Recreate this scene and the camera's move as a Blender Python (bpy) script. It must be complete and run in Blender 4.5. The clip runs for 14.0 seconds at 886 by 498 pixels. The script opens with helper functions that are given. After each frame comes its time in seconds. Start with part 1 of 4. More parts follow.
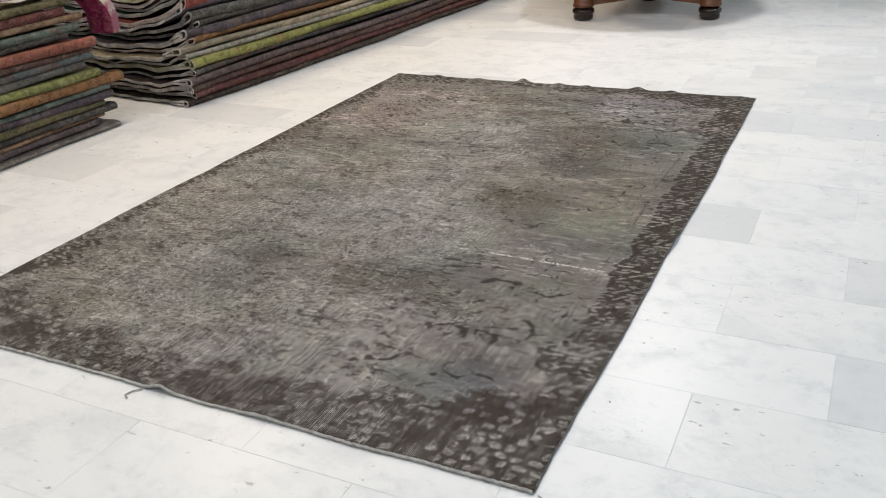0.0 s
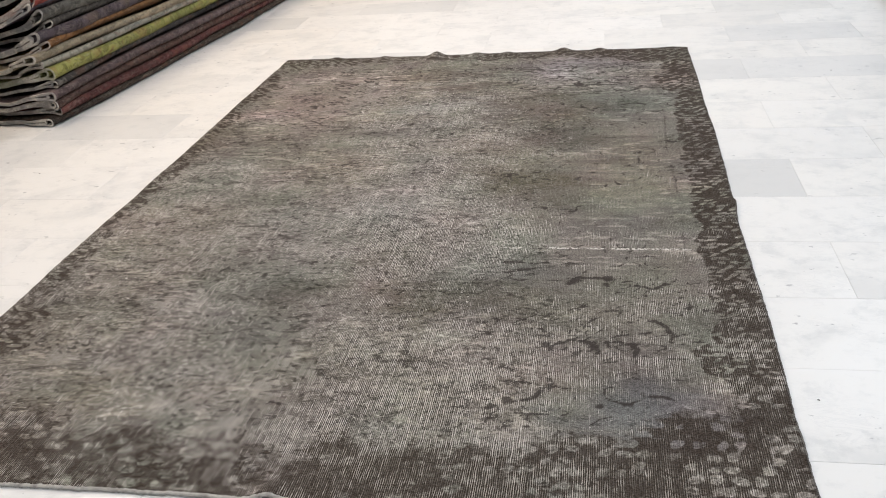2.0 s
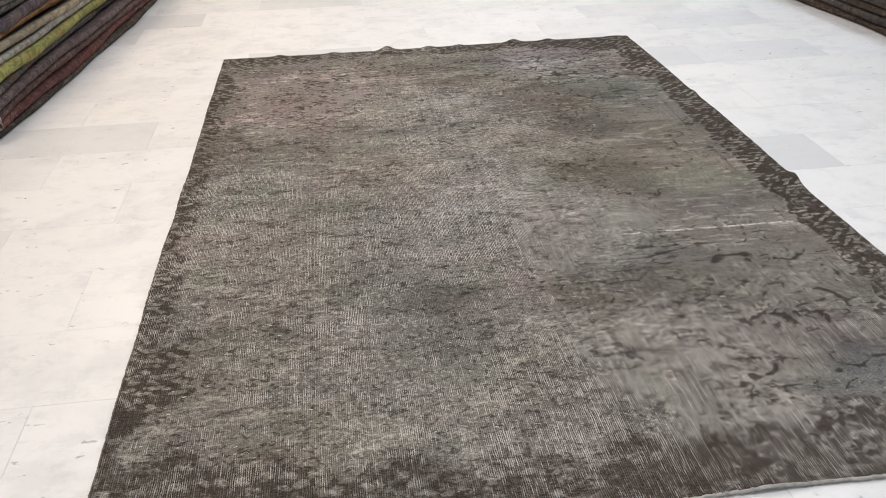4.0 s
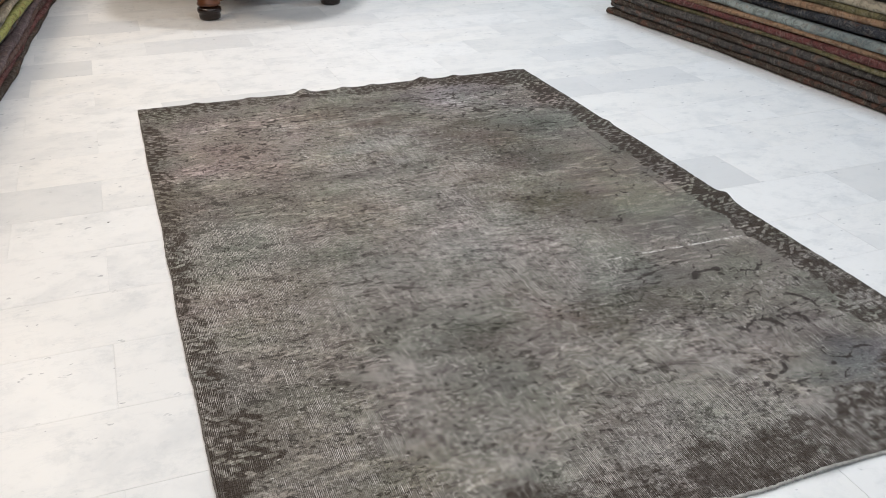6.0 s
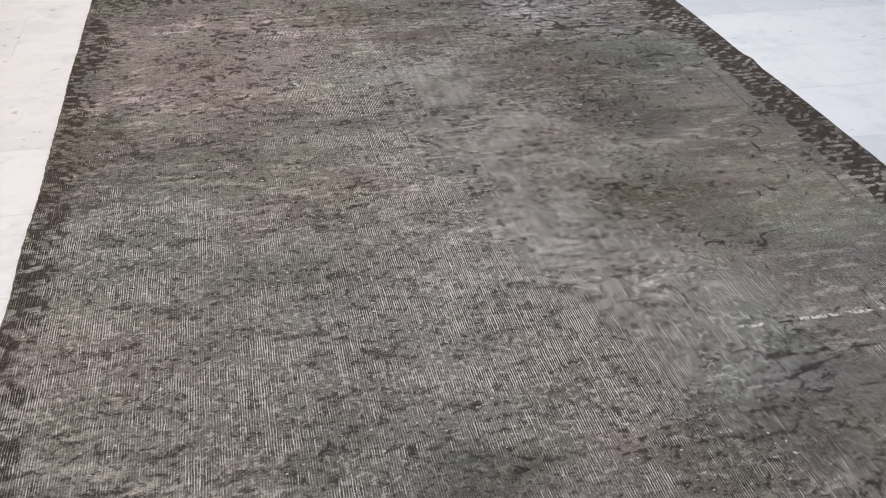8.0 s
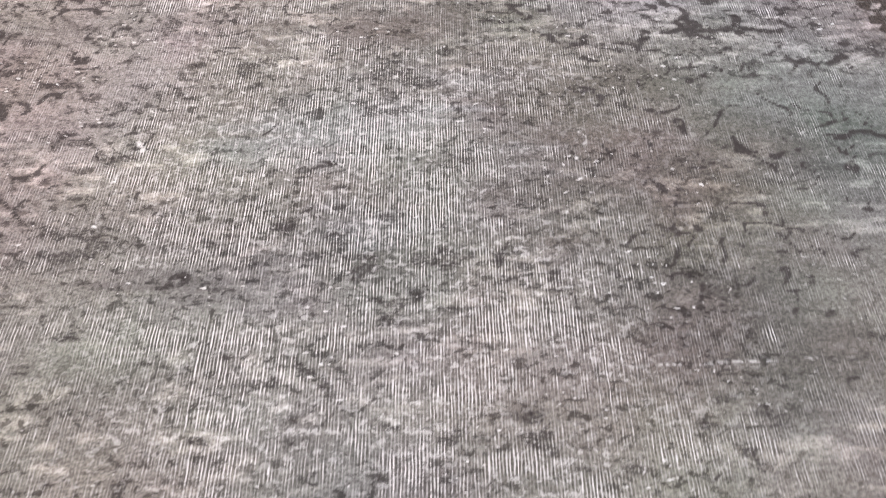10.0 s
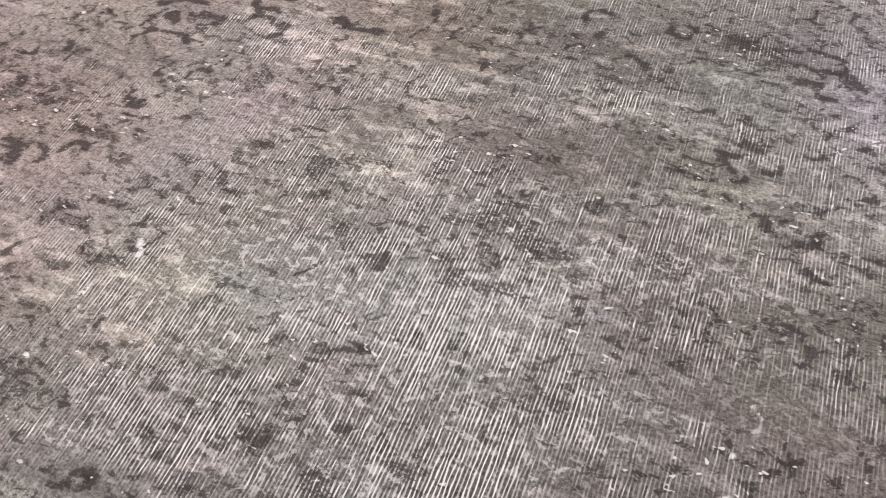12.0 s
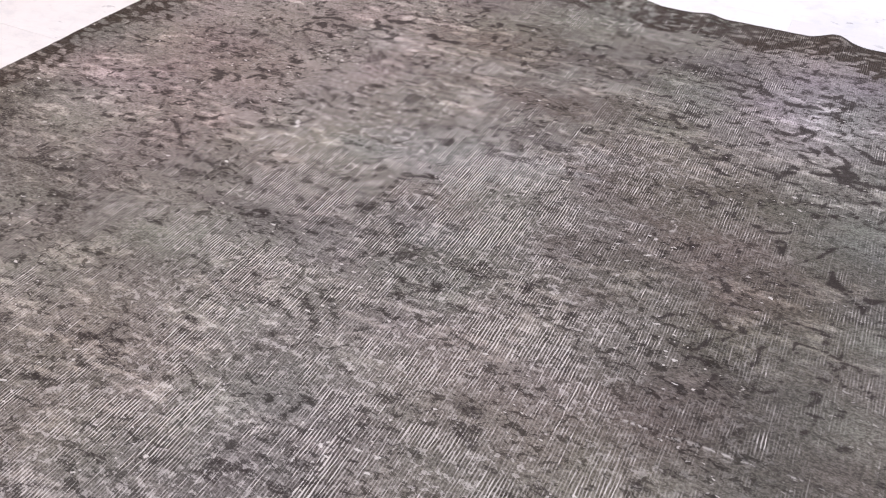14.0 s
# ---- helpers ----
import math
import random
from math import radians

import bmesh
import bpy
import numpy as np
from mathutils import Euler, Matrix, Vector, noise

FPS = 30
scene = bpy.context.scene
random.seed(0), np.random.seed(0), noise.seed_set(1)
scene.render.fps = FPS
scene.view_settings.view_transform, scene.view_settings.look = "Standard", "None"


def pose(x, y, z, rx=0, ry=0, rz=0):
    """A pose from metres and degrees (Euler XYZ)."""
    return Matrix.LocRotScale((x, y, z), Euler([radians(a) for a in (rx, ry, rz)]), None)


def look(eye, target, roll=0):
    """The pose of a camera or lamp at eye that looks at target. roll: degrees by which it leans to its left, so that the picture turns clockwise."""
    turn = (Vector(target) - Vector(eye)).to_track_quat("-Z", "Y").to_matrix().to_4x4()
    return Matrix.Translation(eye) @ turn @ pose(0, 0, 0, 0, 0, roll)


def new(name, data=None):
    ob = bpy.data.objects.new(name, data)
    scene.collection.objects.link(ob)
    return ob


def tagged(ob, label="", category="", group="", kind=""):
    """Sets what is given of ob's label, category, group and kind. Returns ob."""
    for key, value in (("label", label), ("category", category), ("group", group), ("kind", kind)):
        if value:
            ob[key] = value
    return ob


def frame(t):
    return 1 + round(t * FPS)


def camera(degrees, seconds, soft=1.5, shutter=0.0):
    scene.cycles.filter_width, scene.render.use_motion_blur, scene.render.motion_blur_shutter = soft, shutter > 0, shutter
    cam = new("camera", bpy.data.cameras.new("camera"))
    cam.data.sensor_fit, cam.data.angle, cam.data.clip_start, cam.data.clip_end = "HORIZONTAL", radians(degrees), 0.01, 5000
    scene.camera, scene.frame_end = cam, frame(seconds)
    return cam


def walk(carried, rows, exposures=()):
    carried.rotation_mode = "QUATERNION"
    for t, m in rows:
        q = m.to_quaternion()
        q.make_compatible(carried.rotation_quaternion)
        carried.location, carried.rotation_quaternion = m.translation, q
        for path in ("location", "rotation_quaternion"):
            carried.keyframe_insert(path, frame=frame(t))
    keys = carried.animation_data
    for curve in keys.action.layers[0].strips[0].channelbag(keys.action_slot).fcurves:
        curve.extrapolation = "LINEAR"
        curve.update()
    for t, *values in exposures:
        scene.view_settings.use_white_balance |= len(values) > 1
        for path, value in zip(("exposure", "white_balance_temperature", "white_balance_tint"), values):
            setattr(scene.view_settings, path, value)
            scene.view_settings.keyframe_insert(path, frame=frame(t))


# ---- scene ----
cam = camera(54.0, 14.0, soft=1.0, shutter=0.15)
PATH = [
    (0, (1.559, -4.627, 1.305), (0.736, -3.018, 0.45), -3.2),
    (0.5, (1.321, -4.485, 1.267), (0.599, -2.831, 0.404), -4.3),
    (1, (1.102, -4.476, 1.27), (0.485, -2.774, 0.42), -4.3),
    (1.5, (0.835, -4.531, 1.278), (0.335, -2.787, 0.437), -4.8),
    (2, (0.62, -4.452, 1.226), (0.268, -2.715, 0.299), -5.0),
    (2.5, (0.402, -4.338, 1.218), (0.248, -2.607, 0.228), -3.8),
    (3, (0.134, -4.384, 1.248), (0.121, -2.636, 0.277), -2.7),
    (3.5, (-0.141, -4.427, 1.263), (-0.074, -2.671, 0.308), -2.8),
    (3.7, (-0.282, -4.424, 1.257), (-0.166, -2.675, 0.294), -2.3),
    (5.8, (-1.1, -4.385, 1.408), (-0.461, -2.74, 0.466), 0.0),
    (6, (-1.102, -4.373, 1.412), (-0.472, -2.721, 0.477), 0.3),
    (6.5, (-0.997, -4.163, 1.295), (-0.379, -2.497, 0.376), 0.8),
    (7, (-0.833, -3.87, 1.158), (-0.257, -2.213, 0.198), 1.4),
    (7.2, (-0.781, -3.775, 1.143), (-0.225, -2.128, 0.153), 1.5),
    (9.3, (-0.198, -2.316, 1.063), (-0.007, -1.103, -0.516), 3.5),
    (9.5, (-0.151, -2.177, 1.075), (0.043, -1.032, -0.554), 4.0),
    (10, (0.053, -1.893, 0.983), (0.083, -0.633, -0.569), 1.2),
    (10.5, (0.17, -1.646, 0.986), (0.07, -0.364, -0.546), 1.3),
    (11, (0.173, -1.439, 0.973), (-0.014, -0.186, -0.575), 2.1),
    (11.5, (0.142, -1.324, 0.882), (-0.165, -0.126, -0.69), 1.5),
    (12, (0.176, -1.344, 0.8), (-0.314, -0.211, -0.774), -2.7),
    (12.5, (0.249, -1.439, 0.796), (-0.361, -0.331, -0.753), -4.5),
    (13, (0.28, -1.576, 0.787), (-0.351, -0.394, -0.698), -2.6),
    (13.5, (0.331, -1.826, 0.803), (-0.269, -0.517, -0.584), 1.4),
    (14, (0.457, -2.042, 0.835), (-0.225, -0.628, -0.405), 1.9),
]
walk(cam, [(t, look(eye, target, roll)) for t, eye, target, roll in PATH],
     [(0, 0.05, 6320, 8), (1.5, 0.15, 6400, 9), (2.0, 0.15, 6400, 10), (2.5, -0.15, 6400, 11), (3.0, 0.08, 6350, 11), (3.7, 0.08, 6350, 11), (5.8, 0.05, 6080, 8), (7.2, -0.10, 6050, 10),
      (9.3, 0.42, 5750, 15), (10.0, 0.72, 5820, 15), (10.5, 0.68, 5840, 15), (11, 0.36, 5980, 16), (11.5, 0.30, 6000, 16), (12.0, 0.48, 6010, 16), (12.5, 0.49, 6020, 16), (14, 0.26, 5900, 20)])

# ---- world and light ----
world = bpy.data.worlds.new("world")
world.use_nodes = True
world.node_tree.nodes["Background"].inputs[0].default_value = (0.9, 0.95, 1.0, 1)
world.node_tree.nodes["Background"].inputs[1].default_value = 0.05
scene.world = world

WARM, HALF_WARM, NEAR, NEUTRAL, COOL = (1.0, 0.79, 0.58), (1.0, 0.89, 0.79), (0.86, 0.92, 1.0), (1.0, 0.955, 0.93), (0.75, 0.88, 1.0)
CEILING = 3.1
LAMPS = [(x, y, COOL if x > 1 else NEAR if y < -5 else NEUTRAL if x > -1 else WARM if y > -2 else HALF_WARM) for x in (-2.1, 0.3, 2.7) for y in (-5.6, -3.2, -0.8, 1.6)]
POWER, SHARE = {-5.6: 0.48, -3.2: 0.84, -0.8: 1.1, 1.6: 1.3}, {-2.1: 1.3, 0.3: 1.0, 2.7: 0.85}
for x, y, colour in LAMPS:
    data = bpy.data.lights.new("panel_lamp", "AREA")
    data.shape, data.size, data.energy, data.color = "SQUARE", 0.32, 26 * POWER[y] * SHARE[x] * (1.5 if (x, y) == (0.3, 1.6) else 1.0), colour
    lamp = new("panel_lamp", data)
    lamp.matrix_world = pose(x, y, CEILING - 0.05)


# ---- helpers ----
def part(name, bm, material, parent=None, label=""):
    mesh = bpy.data.meshes.new(name)
    bm.normal_update()
    bm.to_mesh(mesh)
    bm.free()
    for m in material if isinstance(material, (list, tuple)) else [material]:
        mesh.materials.append(m)
    ob = new(name, mesh)
    if parent:
        ob.parent = parent
    if label:
        ob["label"] = label
    return ob


def smooth(ob):
    ob.data.polygons.foreach_set("use_smooth", [True] * len(ob.data.polygons))
    return ob


def box(bm, x0, y0, z0, x1, y1, z1, bevel=0.0):
    r = bmesh.ops.create_cube(bm, size=1, matrix=Matrix.LocRotScale(((x0 + x1) / 2, (y0 + y1) / 2, (z0 + z1) / 2), None, (x1 - x0, y1 - y0, z1 - z0)))
    if bevel:
        edges = list({e for v in r["verts"] for e in v.link_edges})
        bmesh.ops.bevel(bm, geom=edges, offset=bevel, segments=2, affect="EDGES", profile=0.5)


def lathe(bm, profile, seg=28, centre=(0, 0)):
    rings = []
    for r, z in profile:
        rings.append([bm.verts.new((centre[0] + r * math.cos(2 * math.pi * k / seg), centre[1] + r * math.sin(2 * math.pi * k / seg), z)) for k in range(seg)])
    for a, b in zip(rings, rings[1:]):
        for k in range(seg):
            bm.faces.new((a[k], a[(k + 1) % seg], b[(k + 1) % seg], b[k]))
    bm.faces.new(rings[0][::-1])
    bm.faces.new(rings[-1])


def tube(bm, points, radius, seg=6):
    rings = []
    for i, p in enumerate(points):
        d = (points[min(i + 1, len(points) - 1)] - points[max(i - 1, 0)]).normalized()
        side = d.cross(Vector((0, 0, 1)))
        side = side.normalized() if side.length > 1e-4 else Vector((1, 0, 0))
        up = side.cross(d)
        rings.append([bm.verts.new(p + radius * (math.cos(2 * math.pi * k / seg) * side + math.sin(2 * math.pi * k / seg) * up)) for k in range(seg)])
    for a, b in zip(rings, rings[1:]):
        for k in range(seg):
            bm.faces.new((a[k], a[(k + 1) % seg], b[(k + 1) % seg], b[k]))
    bm.faces.new(rings[0][::-1])
    bm.faces.new(rings[-1])


LATTICE = np.random.RandomState(7).rand(16, 128, 128)


def vnoise(x, y, layer=0):
    """Smooth value noise, 0 to 1, one cell a unit."""
    t = LATTICE[layer % 16]
    xi, yi = np.floor(x).astype(int), np.floor(y).astype(int)
    fx, fy = x - xi, y - yi
    fx, fy = fx * fx * (3 - 2 * fx), fy * fy * (3 - 2 * fy)
    a, b = t[xi % 128, yi % 128], t[(xi + 1) % 128, yi % 128]
    c, d = t[xi % 128, (yi + 1) % 128], t[(xi + 1) % 128, (yi + 1) % 128]
    return (a * (1 - fx) + b * fx) * (1 - fy) + (c * (1 - fx) + d * fx) * fy


def fbm(x, y, layer=0, octaves=4):
    total, amp, norm = 0, 1.0, 0
    for o in range(octaves):
        total = total + amp * vnoise(x * 2**o + 17.3 * o, y * 2**o + 5.1 * o, layer + o)
        norm, amp = norm + amp, amp * 0.55
    return total / norm


def ramp01(v, lo, hi):
    t = np.clip((v - lo) / (hi - lo), 0, 1)
    return t * t * (3 - 2 * t)


# ---- materials ----
class Nodes:
    def __init__(self, name):
        self.mat = bpy.data.materials.new(name)
        self.mat.use_nodes = True
        self.tree = self.mat.node_tree
        self.bsdf = self.tree.nodes["Principled BSDF"]

    def node(self, kind, inputs=(), **settings):
        n = self.tree.nodes.new(kind)
        for key, value in settings.items():
            setattr(n, key, value)
        for key, value in dict(inputs).items():
            self.put(n.inputs[key], value)
        return n

    def put(self, socket, value):
        if isinstance(value, bpy.types.NodeSocket):
            self.tree.links.new(value, socket)
        else:
            socket.default_value = value

    def math(self, op, a, b=0.0, clamp=False):
        n = self.node("ShaderNodeMath", {0: a, 1: b}, operation=op)
        n.use_clamp = clamp
        return n.outputs[0]

    def mix(self, f, a, b, blend="MIX"):
        n = self.node("ShaderNodeMix", {0: f, 6: a, 7: b}, data_type="RGBA", blend_type=blend)
        return n.outputs[2]

    def noise(self, vec, scale, detail=4.0, rough=0.55, distort=0.0):
        return self.node("ShaderNodeTexNoise", {"Vector": vec, "Scale": scale, "Detail": detail, "Roughness": rough, "Distortion": distort}).outputs["Fac"]

    def ramp(self, v, lo, hi, a=0.0, b=1.0):
        return self.node("ShaderNodeMapRange", {"Value": v, "From Min": lo, "From Max": hi, "To Min": a, "To Max": b}, interpolation_type="SMOOTHSTEP").outputs[0]

    def scaled(self, vec, s):
        return self.node("ShaderNodeMapping", {"Vector": vec, "Scale": s}).outputs[0]

    def coords(self, which="Object"):
        return self.node("ShaderNodeTexCoord").outputs[which]

    def attr(self, name, out="Fac"):
        return self.node("ShaderNodeAttribute", attribute_name=name).outputs[out]

    def bump(self, height, strength, distance):
        n = self.node("ShaderNodeBump", {"Height": height, "Strength": strength, "Distance": distance})
        self.tree.links.new(n.outputs[0], self.bsdf.inputs["Normal"])

    def done(self, colour, rough, metal=0.0, sheen=0.0, spec=None):
        self.put(self.bsdf.inputs["Base Color"], colour)
        self.put(self.bsdf.inputs["Roughness"], rough)
        self.put(self.bsdf.inputs["Metallic"], metal)
        if sheen:
            self.bsdf.inputs["Sheen Weight"].default_value = sheen
        if spec is not None:
            self.bsdf.inputs["Specular IOR Level"].default_value = spec
        return self.mat


def rgb(r, g, b):
    return (r, g, b, 1.0)


def marble():
    n = Nodes("marble")
    geometry = n.node("ShaderNodeNewGeometry")
    geo = geometry.outputs["Position"]
    rnd = n.math("FRACT", n.math("ADD", n.node("ShaderNodeObjectInfo").outputs["Random"], geometry.outputs["Random Per Island"]))
    shift = n.node("ShaderNodeVectorMath", {0: geo, 1: n.node("ShaderNodeCombineXYZ", {0: n.math("MULTIPLY", rnd, 37.0), 1: n.math("MULTIPLY", rnd, 91.0), 2: rnd}).outputs[0]}, operation="ADD").outputs[0]
    rnd2 = n.math("FRACT", n.math("MULTIPLY", rnd, 7.31))
    base = n.mix(n.ramp(rnd, 0.60, 1.0), rgb(0.690, 0.688, 0.685), rgb(0.560, 0.565, 0.571))
    base = n.mix(n.ramp(rnd2, 0.4, 1.0, 0.0, 0.6), base, rgb(0.680, 0.669, 0.652))
    # broad grey clouds, finer mottling and small dark inclusions
    cloud = n.noise(n.scaled(shift, (2.6, 3.0, 1)), 1.6, 6, 0.62, 0.3)
    base = n.mix(n.ramp(cloud, 0.46, 0.70, 0.0, 0.50), base, rgb(0.52, 0.53, 0.54))
    mottle = n.noise(n.scaled(shift, (1.0, 1.25, 1)), 13.0, 6, 0.72, 0.2)
    base = n.mix(n.math("MULTIPLY", n.ramp(mottle, 0.48, 0.66, 0.0, 0.55), n.ramp(cloud, 0.35, 0.6, 0.35, 1.0)), base, rgb(0.52, 0.53, 0.54))
    vein = n.noise(n.scaled(shift, (3.0, 8.0, 1)), 2.4, 6, 0.62, 1.6)
    vein = n.math("ABSOLUTE", n.math("SUBTRACT", vein, 0.5))
    vmask = n.noise(shift, 5.0, 3)
    base = n.mix(n.math("MULTIPLY", n.ramp(vein, 0.0, 0.04, 0.16, 0.0), n.ramp(vmask, 0.48, 0.62)), base, rgb(0.42, 0.44, 0.47))
    fleck = n.noise(n.scaled(shift, (22, 40, 1)), 1.0, 3, 0.55, 0.3)
    base = n.mix(n.math("MULTIPLY", n.ramp(fleck, 0.665, 0.72, 0.0, 0.75), n.ramp(vmask, 0.38, 0.55)), base, rgb(0.27, 0.28, 0.30))
    n.bump(n.noise(geo, 40.0, 3), 0.05, 0.002)
    return n.done(base, n.ramp(cloud, 0.3, 0.8, 0.32, 0.44), spec=0.3)


def plain(name, colour, dark, rough=0.6, scale=6.0, relief=0.1, metal=0.0):
    n = Nodes(name)
    c = n.coords()
    f = n.noise(c, scale, 5, 0.6)
    g = n.noise(c, scale * 14, 3, 0.6)
    n.bump(g, relief, 0.002)
    col = n.mix(n.ramp(f, 0.3, 0.75), rgb(*colour), rgb(*dark))
    col = n.mix(n.ramp(g, 0.35, 0.8, 0.0, 0.3), col, rgb(*dark))
    return n.done(col, n.ramp(g, 0.3, 0.7, rough * 0.85, min(1, rough * 1.15)), metal)


def wood(name, light, dark, rough):
    n = Nodes(name)
    c = n.coords()
    grain = n.noise(n.scaled(c, (3, 3, 30)), 3.0, 6, 0.65, 1.2)
    fine = n.noise(n.scaled(c, (20, 20, 160)), 2.0, 3)
    n.bump(fine, 0.08, 0.001)
    col = n.mix(n.ramp(grain, 0.32, 0.7), rgb(*light), rgb(*dark))
    return n.done(col, n.ramp(fine, 0.3, 0.7, rough, rough + 0.12))


def pile_material():
    """Distressed pile of the folded rugs; the dye is the object's own colour."""
    n = Nodes("carpet_pile")
    c = n.coords()
    info = n.node("ShaderNodeObjectInfo")
    rnd = info.outputs["Random"]
    dye = n.mix(1.0, info.outputs["Color"], rgb(1.16, 1.13, 1.08), "MULTIPLY")
    shift = n.node("ShaderNodeVectorMath", {0: c, 1: n.node("ShaderNodeCombineXYZ", {0: n.math("MULTIPLY", rnd, 13.0), 1: n.math("MULTIPLY", rnd, 41.0), 2: n.math("MULTIPLY", rnd, 23.0)}).outputs[0]}, operation="ADD").outputs[0]
    motif = n.noise(n.scaled(shift, (1, 0.8, 1)), 21.0, 4, 0.6, 1.6)
    vine = n.math("ABSOLUTE", n.math("SUBTRACT", n.noise(shift, 15.0, 3, 0.5, 1.1), 0.5))
    blossom = n.noise(n.scaled(shift, (1, 0.75, 1)), 13.0, 3, 0.5, 0.8)
    fuzz = n.noise(shift, 260.0, 3, 0.7)
    dark = n.mix(1.0, dye, rgb(0.26, 0.24, 0.24), "MULTIPLY")
    light = n.mix(0.34, dye, rgb(0.42, 0.38, 0.33))
    accent = n.mix(n.math("FRACT", n.math("MULTIPLY", rnd, 5.7)), rgb(0.22, 0.06, 0.045), rgb(0.16, 0.13, 0.07))
    col = n.mix(n.ramp(motif, 0.47, 0.56, 0.0, 0.62), dye, dark)
    col = n.mix(n.ramp(vine, 0.0, 0.03, 0.62, 0.0), col, light)
    col = n.mix(n.math("MULTIPLY", n.ramp(blossom, 0.56, 0.61, 0.0, 0.28), n.ramp(rnd, 0.25, 0.6)), col, accent)
    stain = n.noise(n.scaled(shift, (1, 0.35, 1)), 5.0, 3, 0.5)
    col = n.mix(n.ramp(stain, 0.5, 0.64, 0.0, 0.45), col, n.mix(1.0, dye, rgb(0.30, 0.34, 0.40), "MULTIPLY"))
    col = n.mix(n.ramp(fuzz, 0.48, 0.66, 0.0, 0.5), col, light)
    n.bump(n.math("ADD", fuzz, n.math("MULTIPLY", motif, 0.9)), 0.7, 0.005)
    return n.done(col, 0.95, spec=0.1)


def backing_material():
    n = Nodes("carpet_backing")
    c = n.coords()
    dye = n.node("ShaderNodeObjectInfo").outputs["Color"]
    f = n.noise(c, 130.0, 4, 0.7)
    g = n.noise(c, 14.0, 3)
    col = n.mix(n.ramp(f, 0.35, 0.7), rgb(0.64, 0.60, 0.535), rgb(0.30, 0.27, 0.235))
    col = n.mix(n.ramp(g, 0.40, 0.58, 0.20, 0.80), col, dye)
    n.bump(f, 0.6, 0.004)
    return n.done(col, 0.95, spec=0.1)


MARBLE = marble()
GROUT = plain("grout", (0.70, 0.70, 0.69), (0.52, 0.52, 0.52), 0.9, 20, 0.3)
PAINT = plain("wall_paint", (0.72, 0.71, 0.69), (0.66, 0.65, 0.63), 0.85, 1.2, 0.1)
CEILING_PAINT = plain("ceiling_paint", (0.80, 0.80, 0.78), (0.75, 0.75, 0.73), 0.9, 1.2, 0.1)
WHITE_METAL = plain("white_enamel", (0.78, 0.78, 0.78), (0.7, 0.7, 0.7), 0.4, 4, 0.02)
WALNUT = wood("walnut", (0.155, 0.056, 0.020), (0.055, 0.018, 0.008), 0.28)
DARK_WOOD = wood("ebonised_wood", (0.020, 0.010, 0.007), (0.008, 0.004, 0.003), 0.16)
PILE = pile_material()
BACKING = backing_material()
DARK_CORD = plain("whipped_cord", (0.16, 0.145, 0.13), (0.07, 0.06, 0.055), 0.95, 60, 0.8)
CORD = plain("cotton_cord", (0.46, 0.45, 0.42), (0.22, 0.21, 0.20), 0.95, 55, 0.8)


def diffuser_material():
    n = Nodes("lamp_diffuser")
    n.bsdf.inputs["Emission Color"].default_value = (1, 0.97, 0.93, 1)
    n.bsdf.inputs["Emission Strength"].default_value = 2.0
    return n.done(rgb(0.8, 0.8, 0.8), 0.5)


DIFFUSER = diffuser_material()

# ---- room ----
X0, X1, Y0, Y1 = -4.2, 4.6, -7.2, 4.3


def wall(name, *size):
    bm = bmesh.new()
    box(bm, *size)
    return tagged(part(name, bm, PAINT), "plain off-white painted plaster wall", "wall", kind="structure")


wall("wall_west", X0 - 0.15, Y0, 0, X0, Y1, CEILING)
wall("wall_east", X1, Y0, 0, X1 + 0.15, Y1, CEILING)
wall("wall_north", X0 - 0.15, Y1, 0, X1 + 0.15, Y1 + 0.15, CEILING)
wall("wall_south", X0 - 0.15, Y0 - 0.15, 0, X1 + 0.15, Y0, CEILING)
bm = bmesh.new()
box(bm, X0 - 0.15, Y0 - 0.15, CEILING, X1 + 0.15, Y1 + 0.15, CEILING + 0.12)
tagged(part("ceiling", bm, CEILING_PAINT), "flat white painted ceiling with square lamps", "ceiling", kind="structure")


def ceiling_light(x, y):
    thing = tagged(new("ceiling_light"), "square white ceiling light panel", "ceiling light", "ceiling lights")
    thing.location = (x, y, CEILING)
    bm = bmesh.new()
    for a, b, c, d in ((-0.2, -0.2, 0.2, -0.17), (-0.2, 0.17, 0.2, 0.2), (-0.2, -0.17, -0.17, 0.17), (0.17, -0.17, 0.2, 0.17)):
        box(bm, a, b, -0.045, c, d, 0)
    part("frame", bm, WHITE_METAL, thing)
    bm = bmesh.new()
    box(bm, -0.17, -0.17, -0.03, 0.17, 0.17, -0.004)
    part("diffuser", bm, DIFFUSER, thing, "glowing white diffuser")


for x, y, _ in LAMPS:
    ceiling_light(x, y)

# ---- rug ----
HALF_W, LENGTH = 1.05, 3.235


